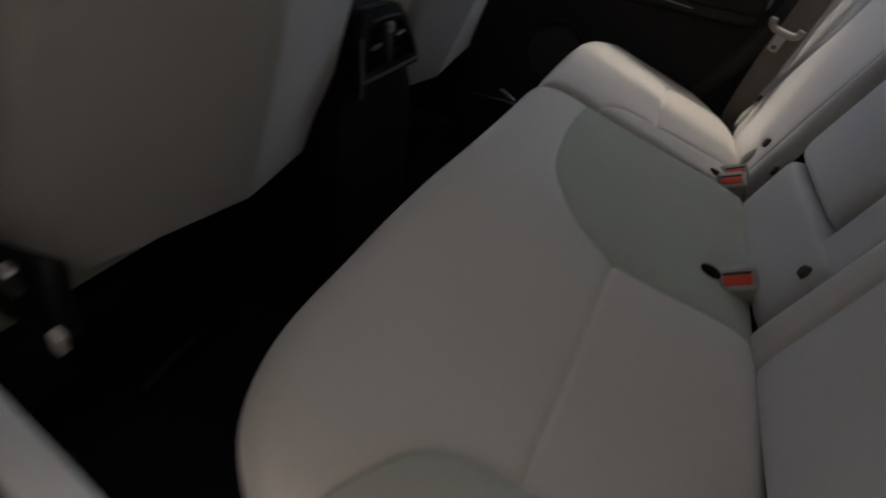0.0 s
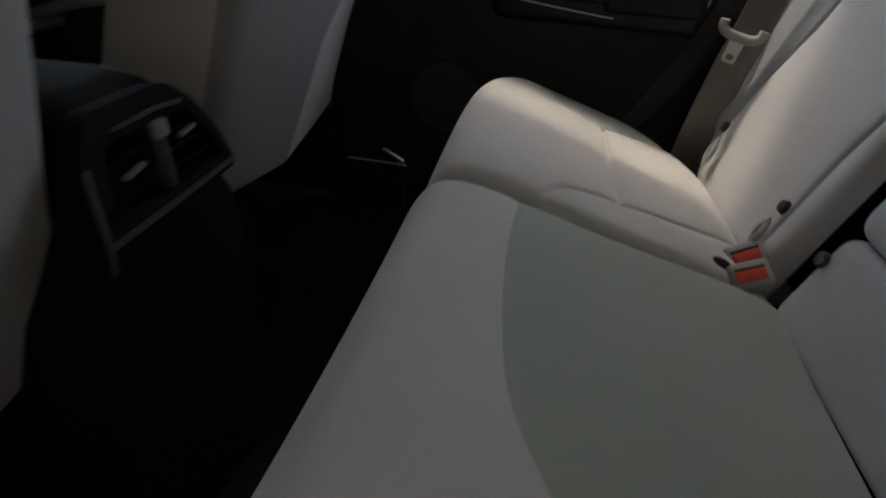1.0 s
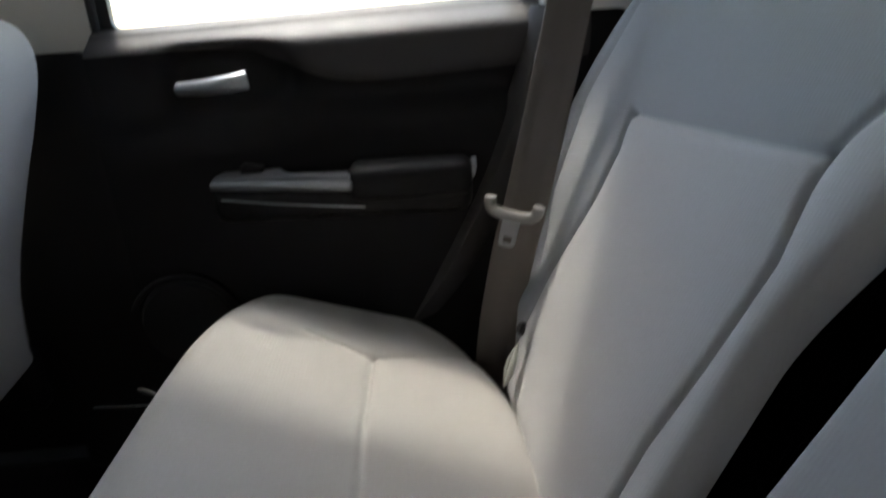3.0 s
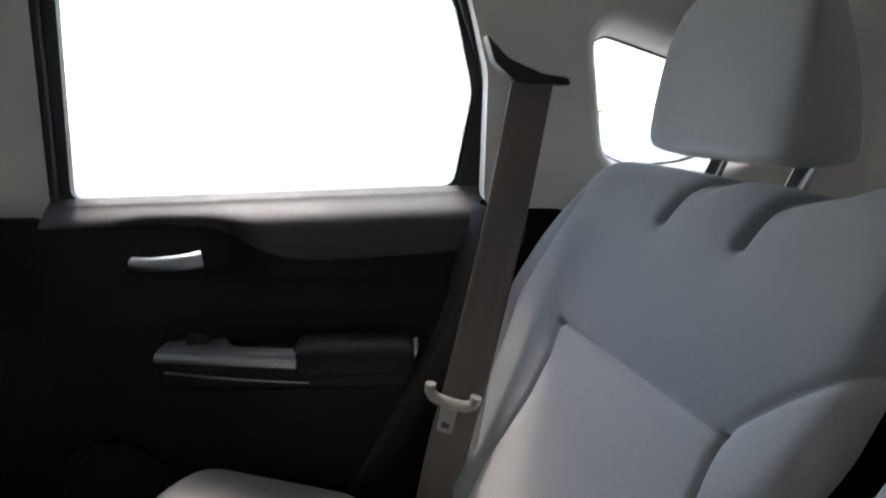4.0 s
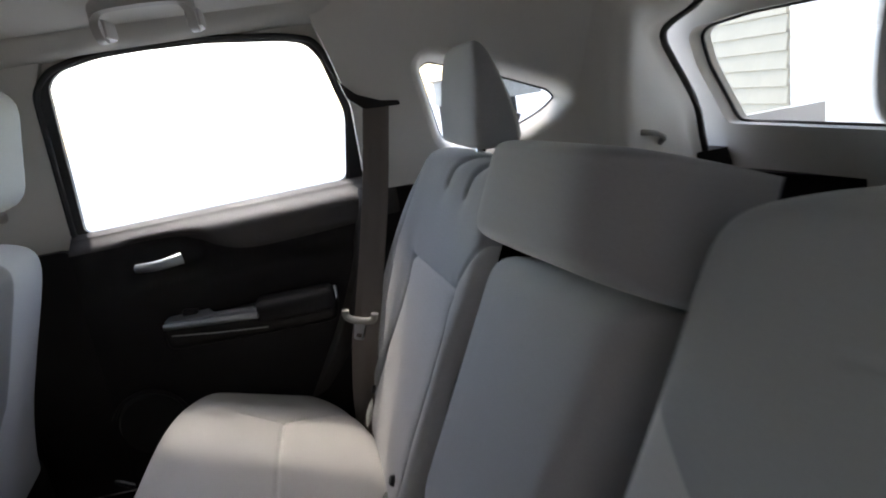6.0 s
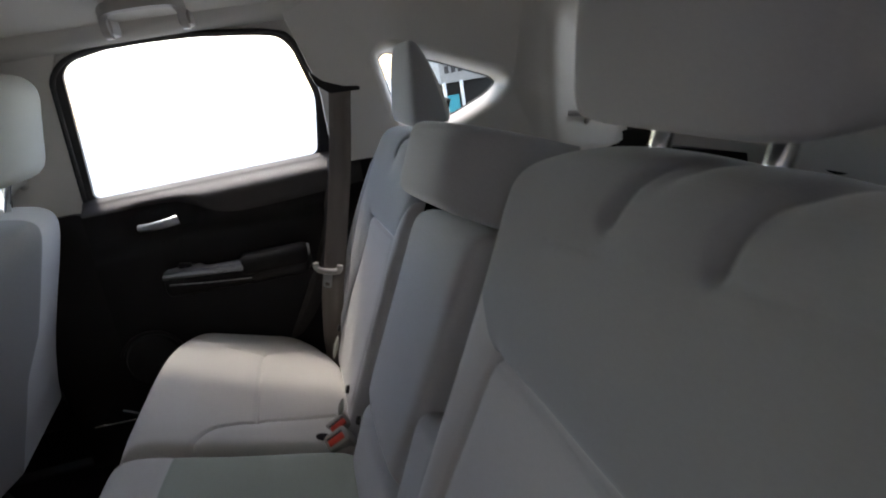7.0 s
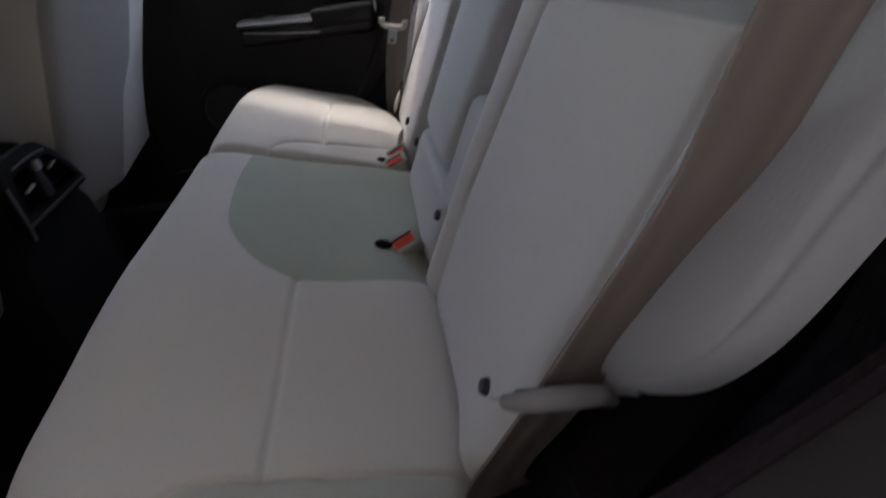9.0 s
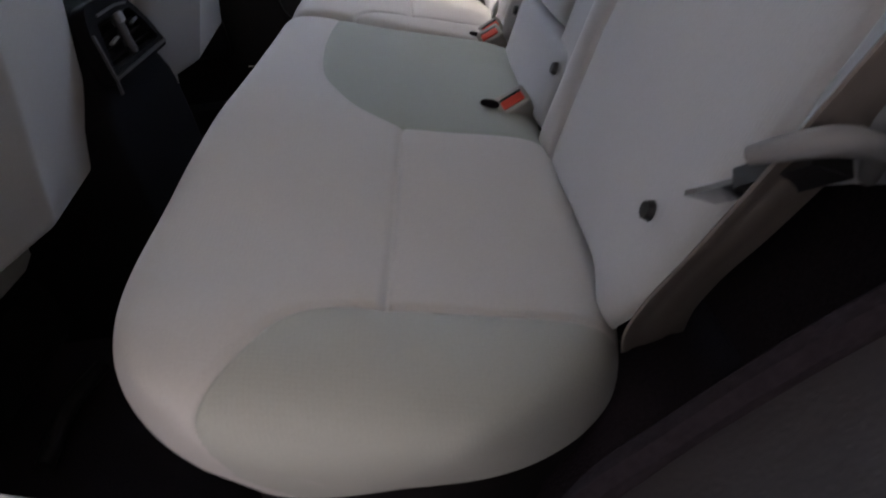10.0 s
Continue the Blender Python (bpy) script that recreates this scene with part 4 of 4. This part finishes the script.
def belt(s, label, points, tongue_at, turn, size=1.0, thick=0.0065):
    b = thing("seat_belt", label, "seat belt", points[-1])
    loc = Vector(points[-1])
    across = Vector(turn).normalized()
    bm = bmesh.new()
    ribbon(bm, [p - loc for p in smooth_path(points, 6)], across, 0.047)
    part("webbing", bm, WEB, b, "dark brown-grey woven webbing")
    t = Vector(tongue_at) - loc
    k = min(range(1, len(points) - 1), key=lambda i: (Vector(points[i]) - Vector(tongue_at)).length)
    d = (Vector(points[k + 1]) - Vector(points[k - 1])).normalized()
    across = (across - d * across.dot(d)).normalized()
    m = Matrix.Translation(t) @ Matrix((across, across.cross(-d).normalized(), -d)).transposed().to_4x4() @ Matrix.Scale(size, 4)
    bm = bmesh.new()
    tube(bm, [m @ Vector(p) for p in smooth_path([(-0.033, 0, 0.010), (-0.031, -0.003, -0.002), (-0.017, -0.004, -0.009), (0.017, -0.004, -0.009), (0.031, -0.003, -0.002), (0.033, 0, 0.010)], 4)], thick, 10)
    tg = part("tongue", bm, BUCKLE, b, "grey plastic tongue holder")
    bm = bmesh.new()
    plate(bm, rounded([(-0.012, -0.014), (0.012, -0.014), (0.011, -0.052), (-0.011, -0.052)], 0.006, 3), [rounded([(-0.006, -0.038), (0.006, -0.038), (0.006, -0.047), (-0.006, -0.047)], 0.001, 1)],
          lambda u, v, w: m @ Vector((u, -0.008 + w, v)), 0.003)
    part("metal_plate", bm, STEEL, tg, "steel latch plate with a slot")
    bm = bmesh.new()
    g = Vector(points[0]) - loc
    plate(bm, rounded([(-0.055, 0.045), (-0.03, 0.02), (0.01, 0.004), (0.040, 0.0), (0.042, -0.008), (-0.02, -0.006), (-0.045, 0.015)], 0.004, 2), [],
          lambda u, v, w: g + Vector((u, -0.008 * s + w * s, v + 0.004)), 0.022)
    part("belt_guide", bm, BLACK, b, "black plastic belt guide")
    return b


belt(1, "hanging dark seat belt beside the seatback", [(0.080, 0.583, 1.268), (0.047, 0.565, 1.11), (0.0, 0.532, 0.94), (-0.020, 0.526, 0.87), (-0.038, 0.540, 0.76), (-0.044, 0.560, 0.66)], (-0.020, 0.517, 0.926), (0.93, -0.36, 0.0), 0.80)


def entry_belt():
    """The belt that hangs close beside the open door, with its tongue resting on it."""
    points = [(0.109, -0.697, 1.30), (0.100, -0.690, 1.24), (0.0914, -0.682, 1.19), (0.079, -0.672, 1.14), (0.066, -0.659, 1.09), (0.056, -0.644, 1.04), (0.041, -0.625, 0.99), (0.024, -0.608, 0.94), (0.006, -0.592, 0.89), (-0.013, -0.575, 0.84), (-0.024, -0.556, 0.80), (-0.030, -0.538, 0.76), (-0.020, -0.505, 0.71)]
    b = thing("seat_belt", "hanging dark seat belt beside the open door", "seat belt", points[-1])
    loc = Vector(points[-1])
    bm = bmesh.new()
    ribbon(bm, [Vector(p) - loc for p in smooth_path([(0.215, -0.70, 1.40), (0.150, -0.70, 1.335)] + points[1:], 6)], (0.97, 0.22, 0.0), 0.048)
    part("webbing", bm, WEB, b, "dark brown-grey woven webbing")
    bm = bmesh.new()
    tube(bm, [Vector(p) - loc for p in smooth_path([(-0.027, -0.606, 0.910), (-0.017, -0.616, 0.917), (0.002, -0.619, 0.918), (0.022, -0.611, 0.907), (0.036, -0.594, 0.884)], 6)], lambda t: 0.0042 + 0.0022 * math.sin(math.pi * min(1, max(0, t))), 12)
    tongue = part("tongue", bm, STRAP, b, "grey plastic tongue holder")
    across = Vector((0.9, 0.1, -0.42)).normalized()
    bm = bmesh.new()
    strip(bm, [Vector(p) - loc for p in ((0.012, -0.602, 0.900), (0.003, -0.588, 0.888), (-0.005, -0.574, 0.876))], across, 0.026, 0.010)
    part("grip", bm, RUBBER, tongue, "black plastic grip")
    bm = bmesh.new()
    strip(bm, [Vector(p) - loc for p in ((-0.004, -0.576, 0.877), (-0.012, -0.562, 0.866), (-0.019, -0.550, 0.857))], across, 0.022, 0.003)
    part("metal_plate", bm, CHROME, tongue, "bright steel latch plate")


entry_belt()


def front_belt():
    b = thing("seat_belt", "front seat belt hanging along the pale centre pillar", "seat belt", (-0.60, 0.690, 0.60))
    bm = bmesh.new()
    ribbon(bm, smooth_path([(-0.005, -0.004, 0.75), (0.0, -0.006, 0.60), (-0.03, -0.004, 0.45), (-0.08, 0.0, 0.10)], 5), (0.35, -0.94, 0.0), 0.046)
    part("webbing", bm, WEB, b, "dark brown-grey woven webbing")
    bm = bmesh.new()
    tube(bm, smooth_path([(0.002, -0.032, 0.575), (0.016, -0.026, 0.588), (0.024, -0.008, 0.592), (0.020, 0.008, 0.580)], 5), 0.009, 10)
    part("tongue", bm, BEIGE, b, "pale plastic tongue holder")
    bm = bmesh.new()
    box(bm, (0.05, 0.012, 0.12), pose(-0.005, 0.004, 0.76, 0, 8, 0), 0.005, 3)
    part("belt_guide", bm, BEIGE, b, "pale plastic height adjuster")


front_belt()


# ---- front seats ----
def front_seat(s, label):
    """A front seat from behind; s is its side. The back has two facets; the passenger's inner one is coloured darker
    for its shade.
    """
    yc = 0.388 if s > 0 else -0.283
    th = thing("front_seat", label, "car seat", (-0.85, yc, 0.45), "front seats")
    loc = Vector(th.location)
    nu, nv = 120, 120
    a, b = np.meshgrid(spaced(nu), spaced(nv), indexing="ij")
    z0, z1 = (0.735, 1.155) if s > 0 else (0.722, 1.155)
    z = z0 + (z1 - z0) * (b + 1) / 2
    if s > 0:
        outer = curve([(0.70, 0.660), (0.735, 0.645), (0.79, 0.622), (0.87, 0.611), (0.96, 0.624), (1.04, 0.645), (1.10, 0.648), (1.16, 0.61)])(z)
        inner = curve([(0.70, 0.160), (0.80, 0.150), (0.97, 0.148), (1.08, 0.155), (1.16, 0.19)])(z)
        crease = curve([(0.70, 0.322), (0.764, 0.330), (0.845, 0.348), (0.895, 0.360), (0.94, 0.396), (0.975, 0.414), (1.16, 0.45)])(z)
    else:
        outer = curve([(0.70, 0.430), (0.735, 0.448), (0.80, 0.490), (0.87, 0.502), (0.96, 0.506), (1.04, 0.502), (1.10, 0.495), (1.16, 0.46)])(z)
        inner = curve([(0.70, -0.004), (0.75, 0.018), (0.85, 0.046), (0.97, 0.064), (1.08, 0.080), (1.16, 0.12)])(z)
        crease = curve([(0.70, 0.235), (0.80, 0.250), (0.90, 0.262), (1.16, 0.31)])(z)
    y = (inner + outer) / 2 + (outer - inner) / 2 * a
    depth = 0.11 if s > 0 else 0.20
    face = -0.612 + 0.2917 * (z - 0.735) + 0.034 * (1 - np.where(y < crease, (crease - y) / (crease - inner), (y - crease) / (outer - crease)).clip(0, 1)) - 0.010
    x = face - depth + depth * (1 - np.abs(a) ** (26 if s > 0 else 50)) ** (1 / 2.2) * np.where(b < 0, (1 - np.abs(b) ** 70) ** (1 / 2.2), (1 - np.abs(b) ** 16) ** (1 / 2.2))
    vs = np.stack([x, s * y, z], -1).reshape(-1, 3) - np.array(loc)
    fs = grid_faces(nu, nv)
    # passenger's inner facet toned down for shade; driver's back one even tone
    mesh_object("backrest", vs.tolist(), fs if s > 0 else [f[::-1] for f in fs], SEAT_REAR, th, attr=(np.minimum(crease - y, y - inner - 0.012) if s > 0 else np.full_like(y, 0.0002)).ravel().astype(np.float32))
    bm = bmesh.new()
    box(bm, (0.10, 0.34, 0.38), pose(-0.68, yc, 0.95, 0, 15, 0), 0.04, 3)
    bmesh.ops.translate(bm, vec=-loc, verts=bm.verts)
    part("backrest_core", bm, CLOTH, th)
    bm = bmesh.new()
    box(bm, (0.46, 0.44, 0.14), pose(-0.97, yc, 0.645, 0, -6, 0), 0.05, 3)
    bmesh.ops.translate(bm, vec=-loc, verts=bm.verts)
    part("seat", bm, CLOTH, th)
    bm = bmesh.new()
    box(bm, (0.40, 0.40, 0.12), pose(-0.95, yc, 0.53), 0.03, 2)
    bmesh.ops.translate(bm, vec=-loc, verts=bm.verts)
    part("seat_base", bm, BLACK, th, "black seat base and rails")
    yh = yc + (0.10 if s > 0 else -0.02)
    bm = bmesh.new()
    box(bm, (0.11, 0.29, 0.19), pose(-0.530, yh, 1.300, 0, 13, 0), 0.04, 4)
    bmesh.ops.translate(bm, vec=-loc, verts=bm.verts)
    hr = part("headrest", bm, CLOTH, th)
    for d in (-0.07, 0.07):
        bm = bmesh.new()
        tube(bm, [Vector((-0.580, yh - 0.01 + d, 1.10)) - loc, Vector((-0.536, yh - 0.01 + d, 1.23)) - loc], 0.006, 10)
        part("headrest_post", bm, CHROME, hr, "chrome headrest post")
    bm = bmesh.new()
    box(bm, (0.10, 0.03, 0.10), pose(-0.670, s * (0.625 if s > 0 else 0.455), 0.715), 0.02, 3)
    bmesh.ops.translate(bm, vec=-loc, verts=bm.verts)
    part("hinge_cover", bm, BLACK, th, "black plastic hinge cover")


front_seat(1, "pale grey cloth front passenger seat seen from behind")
front_seat(-1, "pale grey cloth driver's seat seen from behind")


# ---- centre console with rear vents ----
def console():
    c = thing("centre_console", "black centre console with rear air vents", "console", (-0.95, 0.022, 0.46))
    loc = Vector(c.location)

    def put(name, bm, mat, parent=None, label=""):
        bmesh.ops.translate(bm, vec=-loc, verts=bm.verts)
        return part(name, bm, mat, parent or c, label)

    # body: wide at the floor, shoulders drawn in below a rounded hood; height, two sides, rear end
    rings = []
    bm = bmesh.new()
    for z, w, xr in smooth_sections([(0.46, 0.135, -0.560), (0.70, 0.135, -0.562), (0.752, 0.132, -0.564), (0.785, 0.126, -0.566), (0.812, 0.108, -0.568), (0.840, 0.094, -0.571), (0.868, 0.080, -0.576), (0.893, 0.066, -0.582), (0.908, 0.056, -0.594), (0.916, 0.044, -0.615)]):
        ya, yb = 0.030 - w, 0.030 + w
        loop = rounded([(xr, ya), (xr, yb), (-1.25, yb), (-1.25, ya)], 0.022, 4)
        rings.append([bm.verts.new((p[0], p[1], z)) for p in loop])
    for p, q in zip(rings, rings[1:]):
        for i in range(len(p)):
            bm.faces.new((p[i], p[(i + 1) % len(p)], q[(i + 1) % len(p)], q[i]))
    bm.faces.new(rings[-1])
    put("body", bm, INK)
    bm = bmesh.new()
    box(bm, (0.30, 0.11, 0.03), pose(-0.80, 0.030, 0.882), 0.014, 4)
    put("lid", bm, SOFTBLACK, label="soft black padded lid")
    m = pose(-0.570, 0.026, 0.874, 0, -8, 0) @ Matrix.Diagonal((1, 1.16, 1.15, 1))
    bm = bmesh.new()
    plate(bm, rounded([(-0.082, -0.045), (0.086, -0.045), (0.070, -0.012), (0.048, 0.016), (0.020, 0.036), (-0.060, 0.036), (-0.078, 0.010)], 0.012, 4), [rounded([(-0.066, -0.032), (0.070, -0.032), (0.054, -0.006), (0.034, 0.014), (-0.052, 0.016)], 0.006, 3)],
          lambda u, v, w: m @ Vector((w - 0.004, u, v)), 0.018)
    vent = put("vent_frame", bm, INK, label="black air vent frame")
    for k in range(4):
        z = -0.025 + 0.012 * k
        ends = (-0.064, 0.068 - 0.75 * max(0.0, z + 0.032))
        bm = bmesh.new()
        box(bm, (0.014, ends[1] - ends[0], 0.0025), m @ pose(0.0, (ends[0] + ends[1]) / 2, z, 0, -20, 0), 0.0008, 1)
        put("vent_slat", bm, INK, vent)
    for y, z in ((-0.030, -0.008), (0.034, -0.002)):
        bm = bmesh.new()
        box(bm, (0.006, 0.020, 0.003), m @ pose(0.010, y, z, 8, 0, 0), 0.001)
        put("vent_slider", bm, STRAP, vent, "thin bright vent slider")
    bm = bmesh.new()
    box(bm, (0.012, 0.012, 0.046), m @ pose(0.008, 0.002, -0.009), 0.004, 3)
    put("vent_divider", bm, RUBBER, vent, "dark upright divider between the vents")
    bm = bmesh.new()
    box(bm, (0.008, 0.014, 0.012), m @ pose(0.016, -0.002, 0.010), 0.003)
    put("thumb_wheel", bm, STRAP, vent, "small grey thumb wheel")
    bm = bmesh.new()
    strip(bm, [m @ Vector(p) for p in ((0.015, -0.076, -0.039), (0.016, 0.0, -0.039), (0.015, 0.080, -0.039))], (0, 0, 1), 0.004, 0.003)
    put("vent_lip", bm, SOFTGREY, vent, "thin satin lip under the vents")
    bm = bmesh.new()
    strip(bm, [m @ Vector(p) for p in ((0.015, -0.046, 0.022), (0.016, 0.0, 0.023), (0.015, 0.030, 0.020))], (0, 0, 1), 0.003, 0.002)
    put("vent_lip", bm, SOFTGREY, vent, "dull satin lip under the hood")
    bm = bmesh.new()
    strip(bm, [m @ Vector(p) for p in ((0.015, -0.074, 0.008), (0.015, -0.077, -0.040), (0.010, -0.074, -0.056))], (0, 1, 0), 0.004, 0.003)
    put("vent_edge", bm, SOFTGREY, vent, "satin side edge of the vents")


def smooth_sections(rows, n=4):
    """Fills in rows of numbers between the given ones."""
    rows = np.array(rows)
    u = np.linspace(0, len(rows) - 1, (len(rows) - 1) * n + 1)
    return [tuple(float(np.interp(v, range(len(rows)), rows[:, k])) for k in range(rows.shape[1])) for v in u]


console()


def floor_rail(x0, y0, x1, y1):
    r = thing("seat_rail_cover", "black glossy seat rail cover on the carpet", "rail cover", (x0, y0, 0.42), "seat rail covers")
    bm = bmesh.new()
    tube(bm, smooth_path([(0, 0, 0.03), ((x1 - x0) / 2, (y1 - y0) / 2, 0.045), (x1 - x0, y1 - y0, 0.03)], 5), 0.012, 10)
    part("cover", bm, BLACK, r)


floor_rail(-0.69, 0.14, -0.63, 0.20)
floor_rail(-0.70, -0.33, -0.70, -0.16)


# ---- small dark plugs on the seatbacks ----
for y, h in ((-0.486, 0.021), (-0.165, 0.015), (0.119, 0.012), (0.205, 0.018), (0.464, 0.022)):
    bm = bmesh.new()
    bmesh.ops.create_cone(bm, cap_ends=True, segments=20, radius1=0.0075, radius2=0.006, depth=0.005)
    p = tagged(part("seatback_plug", bm, RUBBER), "small round black plug in the seatback cloth", "plug", "seatback plugs")
    p.matrix_world = Matrix.Translation(on_back(y, h, 0.002 if abs(y) < 0.18 else 0.012 if abs(y) < 0.3 else 0.006)) @ pose(0, 0, 0, 0, -66.5, 0)


# ---- release strap behind the near seatback, tailgate details ----
strap = thing("release_strap", "grey fabric release loop beside the headrest", "strap", (0.262, -0.494, 1.190))
bm = bmesh.new()
loop = smooth_path([(-0.002, 0, 0.0), (-0.003, 0, 0.032), (-0.002, 0, 0.056), (0.005, 0, 0.064), (0.011, 0, 0.056), (0.009, 0, 0.032), (0.003, 0, 0.0)], 5)
strip(bm, loop, (0.6, 1, 0), 0.017, 0.0025)
part("webbing", bm, STRAP, strap)

bm = bmesh.new()
bmesh.ops.create_cone(bm, cap_ends=True, segments=40, radius1=0.05, radius2=0.042, depth=0.02, matrix=Matrix.Translation(tail(0.13, 1.062, -0.012)) @ pose(0, 0, 0, 0, 90, 0))
part("lamp_recess", bm, BLACK, tailgate, "round black recess in the tailgate trim")
wiper = thing("rear_wiper", "black rear wiper arm on the window glass", "wiper", tuple(tail(-0.02, 1.150, 0.05)))
bm = bmesh.new()
tube(bm, [(0.01, 0.0, 0.0), (0.012, -0.10, 0.012), (0.012, -0.30, 0.02)], 0.006, 8)
part("arm", bm, BLACK, wiper)
bm = bmesh.new()
box(bm, (0.01, 0.36, 0.008), pose(0.006, -0.25, 0.034), 0.002)
part("blade", bm, RUBBER, wiper)
hook = thing("cargo_hook", "small pale plastic hook on the rear pillar trim", "hook", (0.598, 0.596, 1.122))
bm = bmesh.new()
tube(bm, smooth_path([(0.02, 0.0, -0.012), (0.022, -0.014, 0.0), (0.0, -0.022, 0.012), (-0.03, -0.018, 0.018)], 4), 0.006, 8)
part("peg", bm, BEIGE, hook)

# ---- what shows through the rear windows ----
siding = thing("clapboard_wall", "cream clapboard siding wall behind the car", "siding wall", (3.4, 4.72, 0.0))
for i in range(26):
    bm = bmesh.new()
    box(bm, (0.03, 2.66, 0.15), pose(0.0, 0.0, 0.07 + 0.125 * i, 0, 7, 0), 0.003, 1)
    part("board", bm, CREAM, siding)


# ---- flat black domes put in for the shade in the recesses round the buckles ----
for x, y, z, lx, ly in ((-0.095, -0.148, 0.767, 0.012, 0.008), (-0.084, 0.166, 0.760, 0.013, 0.011)):
    bm = bmesh.new()
    bmesh.ops.create_uvsphere(bm, u_segments=20, v_segments=10, radius=1.0, matrix=pose(x, y, z, 0, 18, 0) @ Matrix.Diagonal((lx, ly, 0.005, 1)))
    tagged(part("buckle_recess_shade", bm, CARPET), "flat black dome standing for the shaded recess round a buckle", "buckle pocket", "buckle pockets")


# ---- small grey outbuilding beyond the small side window ----
CABINET = material("weathered_grey_paint", (0.30, 0.295, 0.28), 0.8, grain=20, bump=0.1, mottle=0.2)
TEAL = material("teal_paint", (0.03, 0.36, 0.42), 0.5, grain=20, bump=0.05)
cab = thing("outbuilding", "low grey outbuilding with an open dark bay", "outbuilding", (3.6, 11.7, 0.0))
bm = bmesh.new()
box(bm, (1.9, 1.6, 0.50), pose(0.30, 0.8, 1.03), 0.02)
part("wall", bm, CABINET, cab)
bm = bmesh.new()
box(bm, (2.0, 1.8, 0.05), pose(0.30, 0.8, 1.300), 0.015)
part("roof", bm, SIDING, cab)
# black sheet standing for the shade under the open bay
bm = bmesh.new()
box(bm, (1.8, 0.06, 0.80), pose(0.30, 1.5, 0.40), 0.01)
part("bay_shade", bm, BLACK, cab, "back of the open bay, blackened for the shade inside")
for x in (-0.50, -0.36, -0.22, -0.08):
    bm = bmesh.new()
    box(bm, (0.09, 0.03, 0.14), pose(x, -0.005, 1.04), 0.01)
    part("window", bm, SOFTGREY, cab, "small dark window")
bm = bmesh.new()
box(bm, (0.24, 0.04, 0.34), pose(-0.42, 0.05, 0.36), 0.01)
part("panel", bm, TEAL, cab, "teal painted panel")
for x in (-0.59, -0.23):
    bm = bmesh.new()
    box(bm, (0.06, 0.06, 0.80), pose(x, 0.0, 0.40), 0.005)
    part("post", bm, PAINT, cab, "white post")


# ---- white panelled garage door behind the car ----
garage = thing("garage_door", "white panelled garage door behind the car", "garage door", (3.40, -0.3, 0.0))
for i in range(5):
    for k in range(6):
        bm = bmesh.new()
        box(bm, (0.06, 1.20, 0.58), pose(0.0, -3.05 + 1.22 * k, 0.30 + 0.60 * i), 0.012, 2)
        part("panel", bm, GARAGE, garage)
